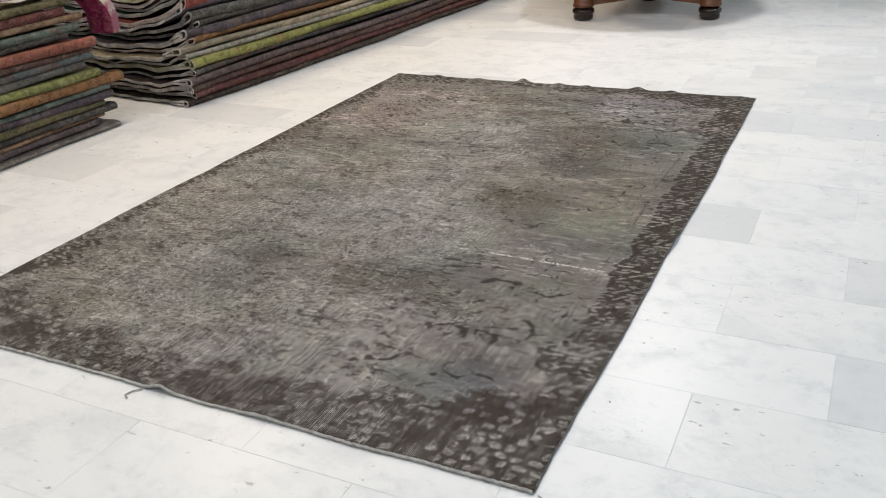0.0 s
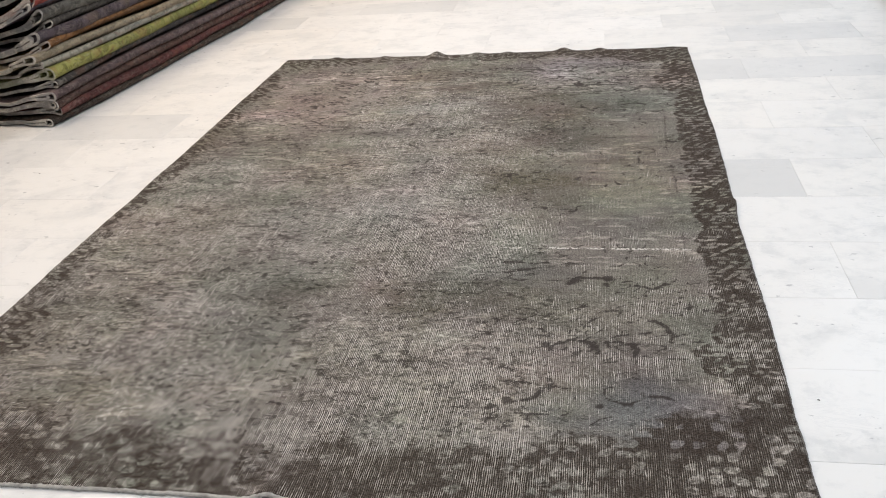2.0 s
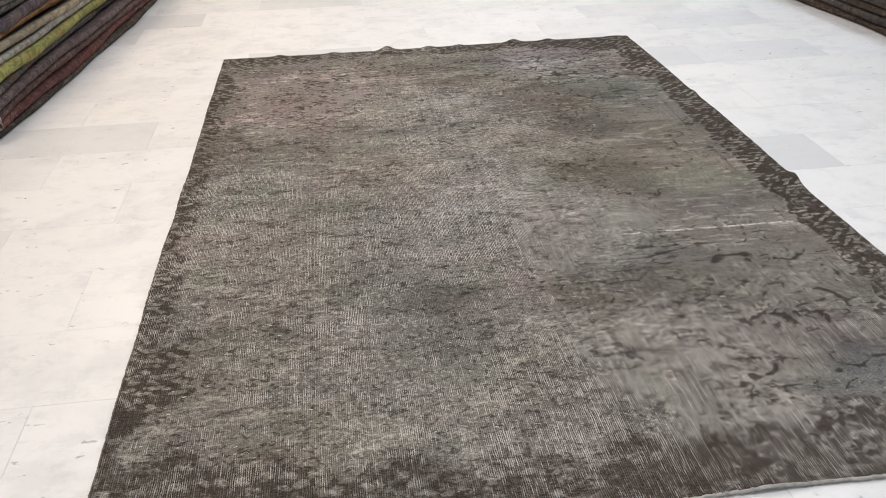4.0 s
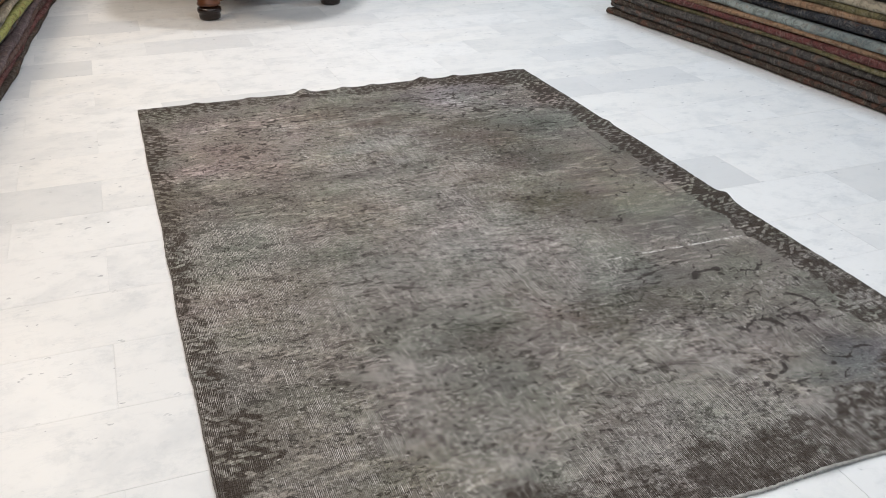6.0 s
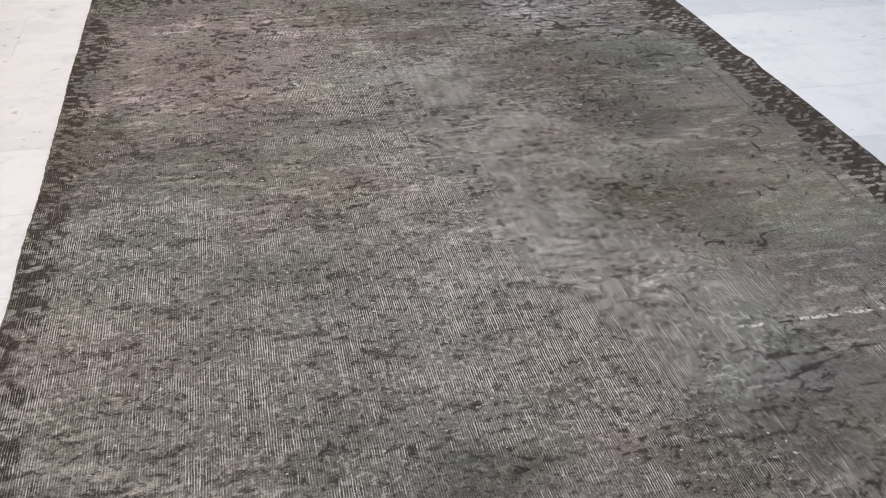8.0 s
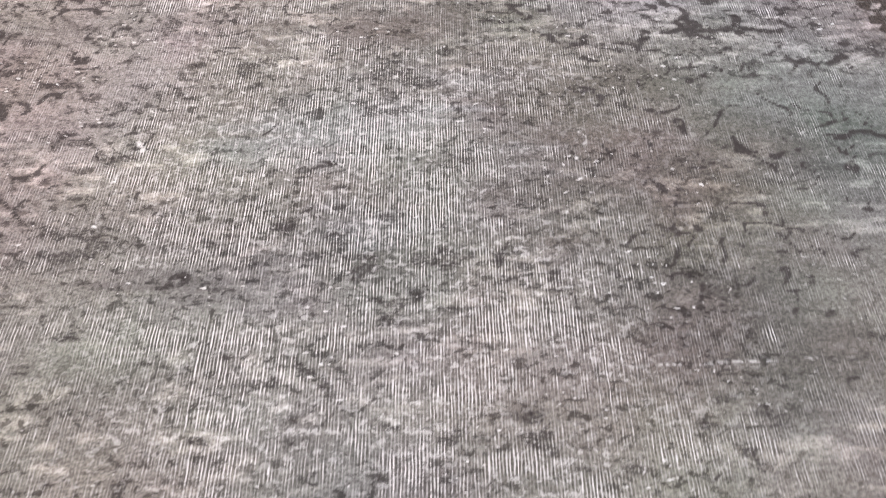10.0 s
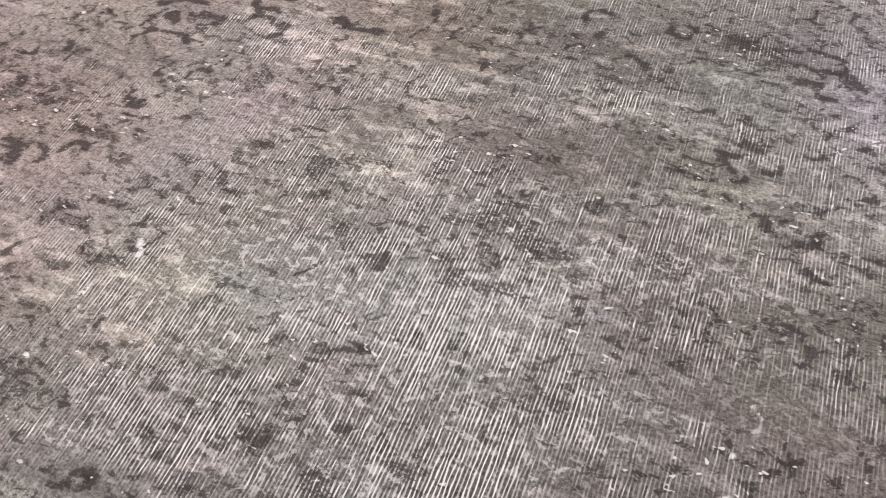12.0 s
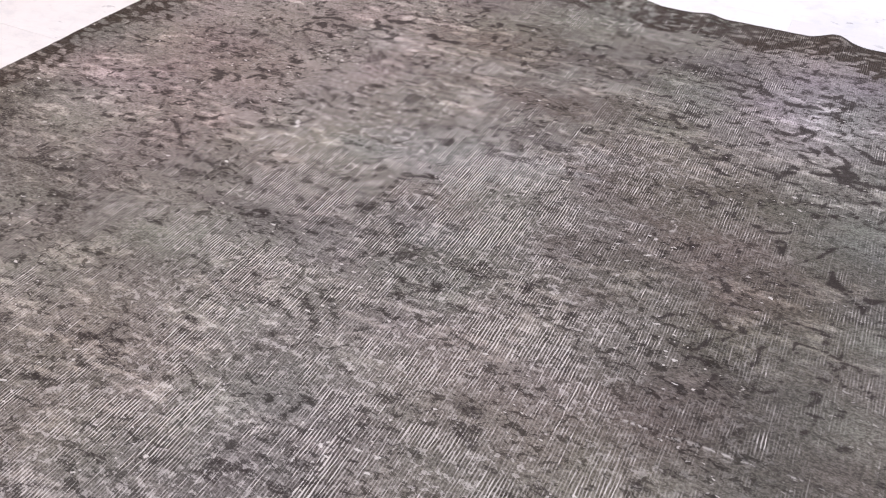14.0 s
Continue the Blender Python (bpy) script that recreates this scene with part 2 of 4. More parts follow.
def rug_pattern(x, y):
    """Dye, vine, wear and tint of the faded rug at x, y (y from 0 at its far end to -LENGTH)."""
    v = y + LENGTH / 2
    # wobble of the pattern lines
    wx = (vnoise(x * 9, y * 9, 1) - 0.5) * 0.03
    wy = (vnoise(x * 9 + 40, y * 9, 2) - 0.5) * 0.03
    ax, av = np.abs(x + wx), np.abs(v + wy)
    ex, ey = HALF_W - ax, LENGTH / 2 - av
    side = np.where(x > 0, 0.135, 0.085)
    end = np.where(v > 0, 0.125, 0.20) + np.where(x > 0, 0.13, 0.10) * ramp01(ax, 0.45, 0.95)
    scallop = 0.022 * np.sin(v * 21)
    corner = 0.09 * ramp01(av, 1.0, 1.06) * (1 - ramp01(av, 1.12, 1.2)) * ramp01(ax, 0.78, 0.9)
    d_side, d_end = side + scallop * 0.4 + corner - ex, end + 0.02 * np.sin(x * 26) - ey
    # deep corner pieces
    d_corner = 0.30 - (ex + ey * 0.75)
    inside = np.maximum(np.maximum(d_side, d_end), d_corner)
    clean = inside
    inside = inside + 0.035 * (fbm(x * 16, y * 22, 11, 3) - 0.5)
    soft = np.where(v > 0, 0.014, 0.014 + 0.055 * ramp01(-v, 1.0, 1.3)) + np.where(x < 0, 0.03, 0)
    border = ramp01(inside, -soft, soft)
    # curled lobes where the side border meets the corners: a dark eye in a pale ring
    lobe_x, lobe_y = ax - 0.945, av - 0.985
    lobe = np.hypot(lobe_x, lobe_y * 0.8) + 0.008 * (fbm(x * 30, y * 30, 9, 2) - 0.5)
    border = np.maximum(border, 1 - ramp01(lobe, 0.045, 0.052))
    ring = np.exp(-((lobe - 0.058) / 0.009) ** 2) * (1 - ramp01(lobe_x, -0.01, 0.04))
    ring = np.maximum(ring, 0.9 * np.exp(-((lobe - 0.028) / 0.007) ** 2) * (1 - ramp01(lobe_x, -0.005, 0.02)) * ramp01(lobe_y, -0.02, 0.01))
    border = border * (1 - 0.9 * ring)
    # leaf and petal marks on the border, on a jittered lattice
    mark = np.zeros_like(x)
    for k, (px, py, la, lb) in enumerate(((0.047, 0.0225, 0.0240, 0.0088), (0.047, 0.033, 0.0215, 0.0130))):
        cx, cy = x / px + 3.7 * k, y / py + 1.9 * k
        cx = cx + 0.5 * (np.floor(cy) % 2) + 0.3 * (fbm(x * 9, y * 9, 5 + k, 2) - 0.5)
        cy = cy + 0.5 * (fbm(x * 11, y * 11, 3 + k, 2) - 0.5)
        ix, iy = np.floor(cx).astype(int), np.floor(cy).astype(int)
        r1, r2, r3 = (LATTICE[10 + j + k][ix % 128, iy % 128] for j in range(3))
        lx, ly = (cx - ix - 0.5 + 0.7 * (r1 - 0.5)) * px, (cy - iy - 0.5 + 0.35 * (r2 - 0.5)) * py
        turn = (r3 - 0.5) * 1.3 + np.where(x > 0, 0.35, -0.35)
        qx, qy = lx * np.cos(turn) + ly * np.sin(turn), -lx * np.sin(turn) + ly * np.cos(turn)
        size = (0.75 + 0.5 * r1)
        blob = 1 - ramp01((qx / la) ** 2 + (qy / lb) ** 2, 0.55 * size, 1.15 * size)
        mark = np.maximum(mark, blob * (r2 > (0.12 if k == 0 else 0.16)) * (v > -1.17 if k == 0 else v <= -1.17))
    worn = ramp01(fbm(x * 5, y * 5, 3), 0.40, 0.62)
    dye = border * (1 - np.where(v > -1.17, 0.90, 0.80) * mark * np.where(v > -1.17, 0.6 + 0.4 * vnoise(x * 14, y * 14, 6), (np.where(v > 0, 0.7, 0.25) + np.where(v > 0, 0.3, 0.75) * ramp01(fbm(x * 12, y * 12, 6, 2), 0.25, 0.65)) * np.where(v > 0, 1.0, 0.65 + 0.35 * ramp01(x, 0.45, 0.7)))) * (0.75 + 0.25 * worn)
    dye = dye * np.where(x < 0, 0.64 + 0.22 * ramp01(-v, 0.9, 1.2), 1.0) * (1 - 0.14 * ramp01(-v, 1.25, 1.4)) * (1 - 0.06 * ramp01(-v, 1.1, 1.3) * (1 - ramp01(x, 0.35, 0.7)))
    # guard line beside the border
    line = np.exp(-((HALF_W - x - 0.178 - 0.006 * np.sin(v * 7)) / 0.0045) ** 2) * (x > 0) * (av < 1.02) * ramp01(vnoise(x * 6, y * 6, 5), 0.15, 0.4)
    # scrolls
    vine = 0.45 * line
    field = 1 - border
    # where the old drawing is still dense, and where it has worn away
    dens = 0.12 * np.exp(-((y + 0.31) / 0.09) ** 2) * (x < 0.25) + 0.10 * np.exp(-((x - 0.5) / 0.2) ** 2 - ((y + 0.45) / 0.17) ** 2)
    dens = dens + 0.09 * np.exp(-((x - 0.65) / 0.3) ** 2 - ((y + 2.55) / 0.3) ** 2) + 0.05 * np.exp(-((x - 0.7) / 0.2) ** 2 - ((y + 1.1) / 0.5) ** 2)
    dens = dens - 0.14 * np.exp(-((x - 0.02) / 0.36) ** 2 - ((y + 0.90) / 0.38) ** 2) + 0.12 * np.exp(-((x - 0.28) / 0.12) ** 2 - ((y + 0.47) / 0.06) ** 2) + 0.12 * np.exp(-((x + 0.60) / 0.13) ** 2 - ((y + 0.76) / 0.08) ** 2)
    for s, (freq, width, lo, gain) in enumerate(((9.0, 0.013, 0.51, 0.9), (14.0, 0.019, 0.49, 0.9), (22.0, 0.032, 0.49, 0.85))):
        f = fbm(x * freq + 3 * vnoise(x * 3, y * 3, 8) + 9 * s, y * freq * 1.5 + 31 * s, 6 + s, 2)
        m = ramp01(fbm(x * 5.5 + 13 * s, y * 7.0 + 7, 9 + s, 3) + dens, lo, lo + 0.12)
        vine = np.maximum(vine, gain * (1 - 0.40 * ramp01(-y, 1.0, 1.5) * (1 - ramp01(x, 0.2, 0.4))) * np.exp(-((f - 0.5) / (width * 1.3)) ** 2) * m * field * (0.12 + 0.88 * ramp01(fbm(x * 34 + 5, y * 48, 12 + s, 2), 0.44, 0.56)))

    shake = 0.026 * (fbm(x * 34, y * 34, 4, 3) - 0.5)
    unbroken = 0.15 + 0.85 * ramp01(fbm(x * 38, y * 44, 2, 2), 0.40, 0.52)

    def arc(cx, cy, rx, ry, a0, a1, w=0.0075, gain=1.0):
        ang = np.arctan2((y - cy) / ry, (x - cx) / rx)
        rad = np.hypot((x - cx) / rx, (y - cy) / ry)
        on = ((ang - radians(a0)) % (2 * np.pi)) < radians((a1 - a0) % 360)
        return gain * np.exp(-(((rad - 1) * min(rx, ry) + shake) / w) ** 2) * on * unbroken

    for sx in (1, -1):
        for far in (False, True):
            for cx, cy, rx, ry, a0, a1 in ((0.56, -2.70, 0.06, 0.055, 0, 190), (0.66, -2.665, 0.05, 0.02, 10, 170), (0.70, -2.69, 0.012, 0.03, -60, 90),
                                           (0.735, -2.60, 0.065, 0.05, -20, 130), (0.60, -2.36, 0.06, 0.03, 20, 200),
                                           (0.76, -2.35, 0.05, 0.035, 200, 350), (0.42, -2.82, 0.09, 0.07, 250, 380)):
                py = -LENGTH - cy if far else cy
                b0, b1 = (a0, a1) if not far else (-a1, -a0)
                if sx < 0:
                    b0, b1 = 180 - b1, 180 - b0
                gain = 1.0 if sx > 0 else 0.5
                vine = np.maximum(vine, arc(sx * cx, py, rx, ry, b0, b1, gain=gain))
    # small scrolls and blossoms of the old drawing, in a band across the far end, along one side and across the near end
    rng = random.Random(21)
    for count, x0, x1, y0, y1, gain in ((34, -0.72, 0.78, -0.50, -0.27, 0.95), (12, 0.20, 0.62, -0.62, -0.42, 0.95), (16, 0.52, 0.80, -2.3, -0.6, 0.6), (9, -0.78, -0.48, -0.85, -0.55, 0.8), (16, -0.8, 0.5, -2.95, -2.55, 0.5)):
        for _ in range(count):
            turn = rng.uniform(0, 360)
            vine = np.maximum(vine, arc(rng.uniform(x0, x1), rng.uniform(y0, y1), rng.uniform(0.016, 0.045), rng.uniform(0.014, 0.028), turn, turn + rng.uniform(110, 280), 0.0062, gain))
    vine = np.maximum(vine, arc(-0.06, -1.075, 0.105, 0.06, 80, 175, gain=0.8))
    # dark knots left standing: x, y, size
    for cx, cy, r in ((-0.014, -0.995, 0.013), (-0.66, -0.715, 0.045), (0.21, -0.445, 0.05), (0.66, -0.45, 0.022), (-0.56, -0.49, 0.04), (-0.30, -1.16, 0.04), (-0.04, -1.51, 0.028), (0.10, -1.07, 0.02), (0.35, -0.33, 0.04)):
        ragged = np.hypot(x - cx, (y - cy) * 1.4) + 1.8 * r * (fbm(x * 55, y * 80, 6, 3) - 0.5)
        vine = np.maximum(vine, 0.7 * (1 - ramp01(ragged, 0.2 * r, 0.75 * r)) * (0.3 + 0.7 * ramp01(fbm(x * 60, y * 110, 9, 2), 0.4, 0.55)))
    # an evenly shorn band along one side
    calm = field * ramp01(x + 0.5 * (fbm(x * 5, y * 6, 4, 3) - 0.5), 0.38, 0.60) * (1 - ramp01(y, -0.9, -0.6))
    # short dark flecks of the old drawing, along the weft
    fl = fbm(x * 26, y * 52, 12, 2)
    fm = 0.30 + 0.70 * ramp01(fbm(x * 7, y * 10, 2, 3), 0.42, 0.6)
    # broad patches of colour left in the field: x, y, rx, ry and a colour
    felt = np.zeros_like(x)
    base = np.stack([np.full_like(x, c) for c in (0.150, 0.141, 0.124)], -1)
    for cx, cy, rx, ry, r, g, b in ((0.40, -1.66, 0.16, 0.12, 0.094, 0.087, 0.064), (0.37, -0.92, 0.20, 0.30, 0.084, 0.074, 0.059), (0.36, -2.42, 0.24, 0.13, 0.094, 0.088, 0.066), (0.02, -0.57, 0.34, 0.06, 0.100, 0.086, 0.076),
                                    (-0.30, -0.38, 0.40, 0.06, 0.112, 0.097, 0.084), (-0.34, -2.42, 0.24, 0.08, 0.102, 0.096, 0.080), (0.77, -1.70, 0.13, 0.36, 0.178, 0.165, 0.135), (0.48, -1.26, 0.22, 0.12, 0.085, 0.075, 0.066),
                                    (0.00, -1.95, 0.38, 0.14, 0.172, 0.168, 0.155), (-0.68, -0.55, 0.34, 0.50, 0.245, 0.222, 0.207), (0.72, -2.92, 0.22, 0.09, 0.115, 0.115, 0.125), (-0.45, -2.93, 0.16, 0.07, 0.170, 0.155, 0.125),
                                    (0.05, -2.62, 0.34, 0.11, 0.165, 0.162, 0.15), (0.00, -0.83, 0.17, 0.10, 0.205, 0.212, 0.206), (-0.07, -1.06, 0.11, 0.06, 0.190, 0.188, 0.186), (0.52, -0.34, 0.32, 0.18, 0.225, 0.210, 0.215),
                                    (-0.28, -1.17, 0.14, 0.08, 0.108, 0.095, 0.092)):
        jx = x + 0.30 * (fbm(x * 4, y * 9, 4, 4) - 0.5) + 0.25 * (fbm(x * 3, y * 60, 7, 2) - 0.5)
        jy = y + 0.22 * (fbm(x * 7, y * 7, 5, 4) - 0.5)
        w = np.exp(-((((jx - cx) / rx) ** 2 + ((jy - cy) / ry) ** 2) ** 1.6))[..., None] * 0.7
        base = base * (1 - w) + np.array((r, g, b)) * w
        if g < 0.12:
            felt = np.maximum(felt, w[..., 0])
    vine = np.maximum(vine, 0.50 * ramp01(fl, 0.57, 0.70) * fm * field * (1 - 0.75 * felt) * (1 - 0.7 * calm))
    base = base * (1 - 0.04 * ramp01(-y, 2.1, 2.6))[..., None]
    blotch = fbm(x * 4.3, y * 7.5, 6, 4)[..., None]
    base = base * (0.58 + 0.78 * blotch)
    hue = fbm(x * 2.6 + 50, y * 2.6, 8, 3)[..., None] - 0.5
    base = base * (1 + hue * np.array((0.17, -0.03, -0.15)))
    green = fbm(x * 5.5 + 9, y * 5.5, 11, 3)[..., None] - 0.5
    base = base * (1 + green * np.array((-0.11, 0.11, -0.08)))
    # weft streaks, some of them worn to the light
    wide = fbm(x * 3, y * 5, 10, 3)
    streak = fbm(x * 7, y * 95, 9, 2)[..., None]
    base = base * (0.82 + 0.40 * streak)
    lit = ramp01(fbm(x * 22, y * 75, 3, 3), 0.58, 0.70)[..., None] * ramp01(wide, 0.42, 0.6)[..., None]
    base = base * (1 + 0.85 * lit)
    # wear: how much of the cotton warp shows
    wear = 0.31 + 0.55 * (fbm(x * 4.4, y * 6.6, 13, 4) - 0.5) - 0.42 * felt - 0.26 * ramp01(x, 0.26, 0.55) * ramp01(v, -0.9, -0.6) - 0.34 * ramp01(-x, 0.36, 0.60) * ramp01(v, 0.0, 0.5)
    wear = wear - 0.12 * ramp01(y, -0.5, -0.25) - 0.02 * ramp01(-y, 2.2, 2.6)
    for cx, cy, rx, ry, g in ((0.0, -0.92, 0.40, 0.30, 0.20), (0.35, -3.0, 0.7, 0.35, 0.16), (0.0, -1.95, 0.5, 0.3, 0.20), (0.3, -2.85, 0.5, 0.2, 0.15), (0.9, -0.5, 0.3, 0.6, -0.12)):
        wear = wear + g * np.exp(-((x - cx) / rx) ** 2 - ((y - cy) / ry) ** 2)
    pale = np.exp(-((y + 2.16 + 0.012 * (x - 0.6)) / 0.006) ** 2) * ramp01(x, 0.25, 0.4) * (1 - ramp01(x, 0.88, 0.93))
    for lx0, lx1, ly in ((0.28, 0.66, -1.30), (-0.9, -0.74, -1.12), (-0.1, 0.2, -1.93), (-0.42, -0.30, -0.80), (-0.2, 0.05, -0.92), (0.1, 0.45, -1.72)):
        pale = np.maximum(pale, 0.6 * np.exp(-((y - ly - 0.05 * (x - lx0)) / 0.004) ** 2) * ramp01(x, lx0, lx0 + 0.05) * (1 - ramp01(x, lx1 - 0.05, lx1)))
    # chains of bare white knots
    chains = np.exp(-((x + 0.405 - 0.13 * (y + 0.87) - 0.012 * np.sin(y * 60)) / 0.0075) ** 2) * ramp01(y, -1.22, -1.18) * (1 - ramp01(y, -0.88, -0.86))
    chains = np.maximum(chains, np.exp(-((x - 0.297 + 3.5 * (y + 0.90) ** 2 - 0.016 * np.sin(y * 85)) / 0.006) ** 2) * ramp01(y, -1.02, -0.99) * (1 - ramp01(y, -0.79, -0.76)))
    chains = np.maximum(chains, np.exp(-((x + 0.44 + 0.4 * (y + 1.38)) / 0.007) ** 2) * ramp01(y, -1.48, -1.45) * (1 - ramp01(y, -1.33, -1.30)))
    pale = np.maximum(pale, 0.8 * chains * ramp01(vnoise(x * 60, y * 38, 11), 0.42, 0.6))
    pale = 0.60 * pale * ramp01(fbm(x * 26, y * 30, 7, 3), 0.36, 0.58)
    return dye, np.clip(vine, 0, 1), np.clip(wear, 0, 1), pale, calm, base


def rug_material():
    n = Nodes("faded_rug")
    c = n.coords()
    dye, vine, wear, pale, tint = n.attr("dye"), n.attr("vine"), n.attr("wear"), n.attr("pale"), n.attr("tint", "Color")
    rough = n.math("SUBTRACT", 1.0, n.math("MULTIPLY", n.attr("calm"), 0.6))
    x = n.node("ShaderNodeSeparateXYZ", {0: c}).outputs[0]
    # pile: fine grain of single knots
    knots = n.noise(n.scaled(c, (170, 270, 1)), 1.0, 3, 0.65)
    grain = n.noise(n.scaled(c, (420, 520, 1)), 1.0, 2, 0.6)
    col = n.mix(n.ramp(knots, 0.36, 0.64), n.mix(1.0, tint, rgb(0.60, 0.59, 0.58), "MULTIPLY"), n.mix(1.0, tint, rgb(1.25, 1.25, 1.25), "MULTIPLY"))
    # ragged flecks of the old drawing, dark and light
    where = n.noise(n.scaled(c, (7, 9, 1)), 1.0, 3, 0.6)
    clumps = n.noise(n.scaled(c, (44, 66, 1)), 1.0, 5, 0.70, 0.5)
    specks = n.noise(n.scaled(c, (72, 96, 1)), 1.0, 4, 0.72, 0.4)
    fleck = n.math("MULTIPLY", n.ramp(clumps, 0.535, 0.575, 0.0, 0.85), n.ramp(where, 0.36, 0.56, 0.30, 1.0))
    col = n.mix(n.math("MULTIPLY", fleck, rough), col, n.mix(1.0, tint, rgb(0.24, 0.225, 0.22), "MULTIPLY"))
    chip = n.math("MULTIPLY", n.ramp(specks, 0.535, 0.58, 0.0, 0.88), n.ramp(where, 0.62, 0.42, 0.30, 1.0))
    chip = n.math("MULTIPLY", chip, n.ramp(wear, 0.08, 0.4, 0.35, 1.0))
    col = n.mix(n.math("MULTIPLY", chip, rough), col, n.mix(0.55, n.mix(1.0, tint, rgb(1.8, 1.8, 1.8), "MULTIPLY"), rgb(0.46, 0.44, 0.415)))
    # dark dye of the border
    ragged = n.math("ADD", dye, n.math("MULTIPLY", n.math("SUBTRACT", clumps, 0.5), 0.9))
    dyed = n.math("MULTIPLY", n.ramp(ragged, 0.20, 0.58), n.ramp(dye, 0.02, 0.2))
    dark = n.mix(n.ramp(knots, 0.40, 0.66), rgb(0.022, 0.016, 0.012), rgb(0.068, 0.053, 0.043))
    col = n.mix(n.math("MULTIPLY", dyed, 0.94), col, dark)
    # drawn lines
    vines = n.ramp(n.math("ADD", vine, n.math("MULTIPLY", n.math("SUBTRACT", knots, 0.5), 2.2)), 0.28, 0.62)
    vines = n.math("MULTIPLY", vines, n.ramp(vine, 0.05, 0.3))
    col = n.mix(n.math("MULTIPLY", vines, 0.88), col, rgb(0.030, 0.024, 0.022))
    col = n.mix(n.ramp(grain, 0.40, 0.62, 0.0, 0.38), col, n.mix(1.0, col, rgb(0.45, 0.44, 0.44), "MULTIPLY"))
    # bare cotton warps, one every 4.4 mm: long pale threads, broken where knots still stand
    drift = n.noise(n.scaled(c, (5, 5, 1)), 1.0, 2)
    phase = n.math("ADD", n.math("MULTIPLY", x, 2 * math.pi / 0.0044), n.math("MULTIPLY", drift, 3.2))
    phase = n.math("ADD", phase, n.math("MULTIPLY", n.noise(n.scaled(c, (120, 22, 1)), 1.0, 2), 8.0))
    wave = n.math("SINE", phase)
    # every thread is worn to a degree of its own
    thread = n.math("FLOOR", n.math("ADD", n.math("DIVIDE", phase, 2 * math.pi), 0.25))
    thread = n.node("ShaderNodeTexWhiteNoise", {"W": thread}, noise_dimensions="1D").outputs["Value"]
    patches = n.noise(n.scaled(c, (11, 13, 1)), 1.0, 4, 0.62, 0.4)
    breaks = n.noise(n.scaled(c, (150, 26, 1)), 1.0, 4, 0.68)
    amount = n.math("ADD", wear, n.math("MULTIPLY", n.math("SUBTRACT", patches, 0.5), 1.9))
    amount = n.math("ADD", amount, n.math("MULTIPLY", n.math("SUBTRACT", breaks, 0.5), 1.7))
    amount = n.math("SUBTRACT", amount, n.math("MULTIPLY", fleck, 0.35))
    gate = n.math("ADD", n.ramp(amount, -0.15, 0.25, 0.0, 0.22), n.ramp(amount, 0.25, 0.62, 0.0, 0.78))
    gate = n.math("MULTIPLY", gate, n.ramp(dye, 0.1, 0.9, 1.0, 0.62))
    gate = n.math("MULTIPLY", gate, n.math("SUBTRACT", 1.0, n.math("MULTIPLY", vines, 0.8)))
    groove = n.math("MULTIPLY", n.ramp(wave, -0.5, 0.25, 1.0, 0.0), gate)
    col = n.mix(n.math("MULTIPLY", groove, 0.8), col, n.mix(1.0, col, rgb(0.46, 0.43, 0.41), "MULTIPLY"))
    col = n.mix(n.math("MULTIPLY", n.ramp(wave, 0.20, 0.66), n.math("MULTIPLY", gate, n.ramp(thread, 0.0, 0.8, 0.40, 0.90))), col, rgb(0.55, 0.52, 0.49))
    # pale knots and mended rows
    dots = n.noise(n.scaled(c, (75, 120, 1)), 1.0, 2, 0.5)
    spots = n.math("MULTIPLY", n.ramp(dots, 0.66, 0.69), n.ramp(where, 0.50, 0.58))
    spots = n.math("MAXIMUM", n.math("MULTIPLY", n.math("MULTIPLY", spots, rough), 0.8), n.math("MULTIPLY", n.ramp(pale, 0.12, 0.5), n.ramp(n.noise(n.scaled(c, (120, 95, 1)), 1.0, 3, 0.6), 0.46, 0.53)))
    col = n.mix(n.math("MULTIPLY", spots, n.ramp(dye, 0.1, 0.6, 0.8, 0.1)), col, rgb(0.62, 0.59, 0.55))
    n.bump(n.math("ADD", n.math("MULTIPLY", knots, 0.4), clumps), 0.25, 0.003)
    return n.done(col, 0.95, spec=0.10)


RUG = rug_material()


def rug_height(x, y):
    """Height of the rug's upper side: a thin cloth with a few folds lifted at its edges."""
    z = 0.0065 + 0.0025 * fbm(x * 3, y * 3, 14, 2)
    for cx, w, h in ((-0.223, 0.035, 0.022), (0.438, 0.035, 0.017), (-0.01, 0.03, 0.008), (0.62, 0.03, 0.009), (-0.77, 0.03, 0.007), (0.98, 0.04, 0.004), (0.15, 0.025, 0.006), (-0.5, 0.03, 0.006)):
        z = z + h * np.exp(-((x - cx) / w) ** 2 - (y / 0.09) ** 2)
    z = z + 0.016 * np.exp(-((x + 0.026) / 0.035) ** 2 - ((y + LENGTH) / 0.06) ** 2)
    z = z + 0.006 * np.exp(-((x - 0.3) / 0.05) ** 2 - ((y + LENGTH) / 0.06) ** 2)
    z = z + 0.014 * np.exp(-((y + 1.86) / 0.04) ** 2 - ((x - HALF_W) / 0.07) ** 2)
    z = z + 0.008 * np.exp(-((y + 0.95) / 0.04) ** 2 - ((x - HALF_W) / 0.05) ** 2)
    return z


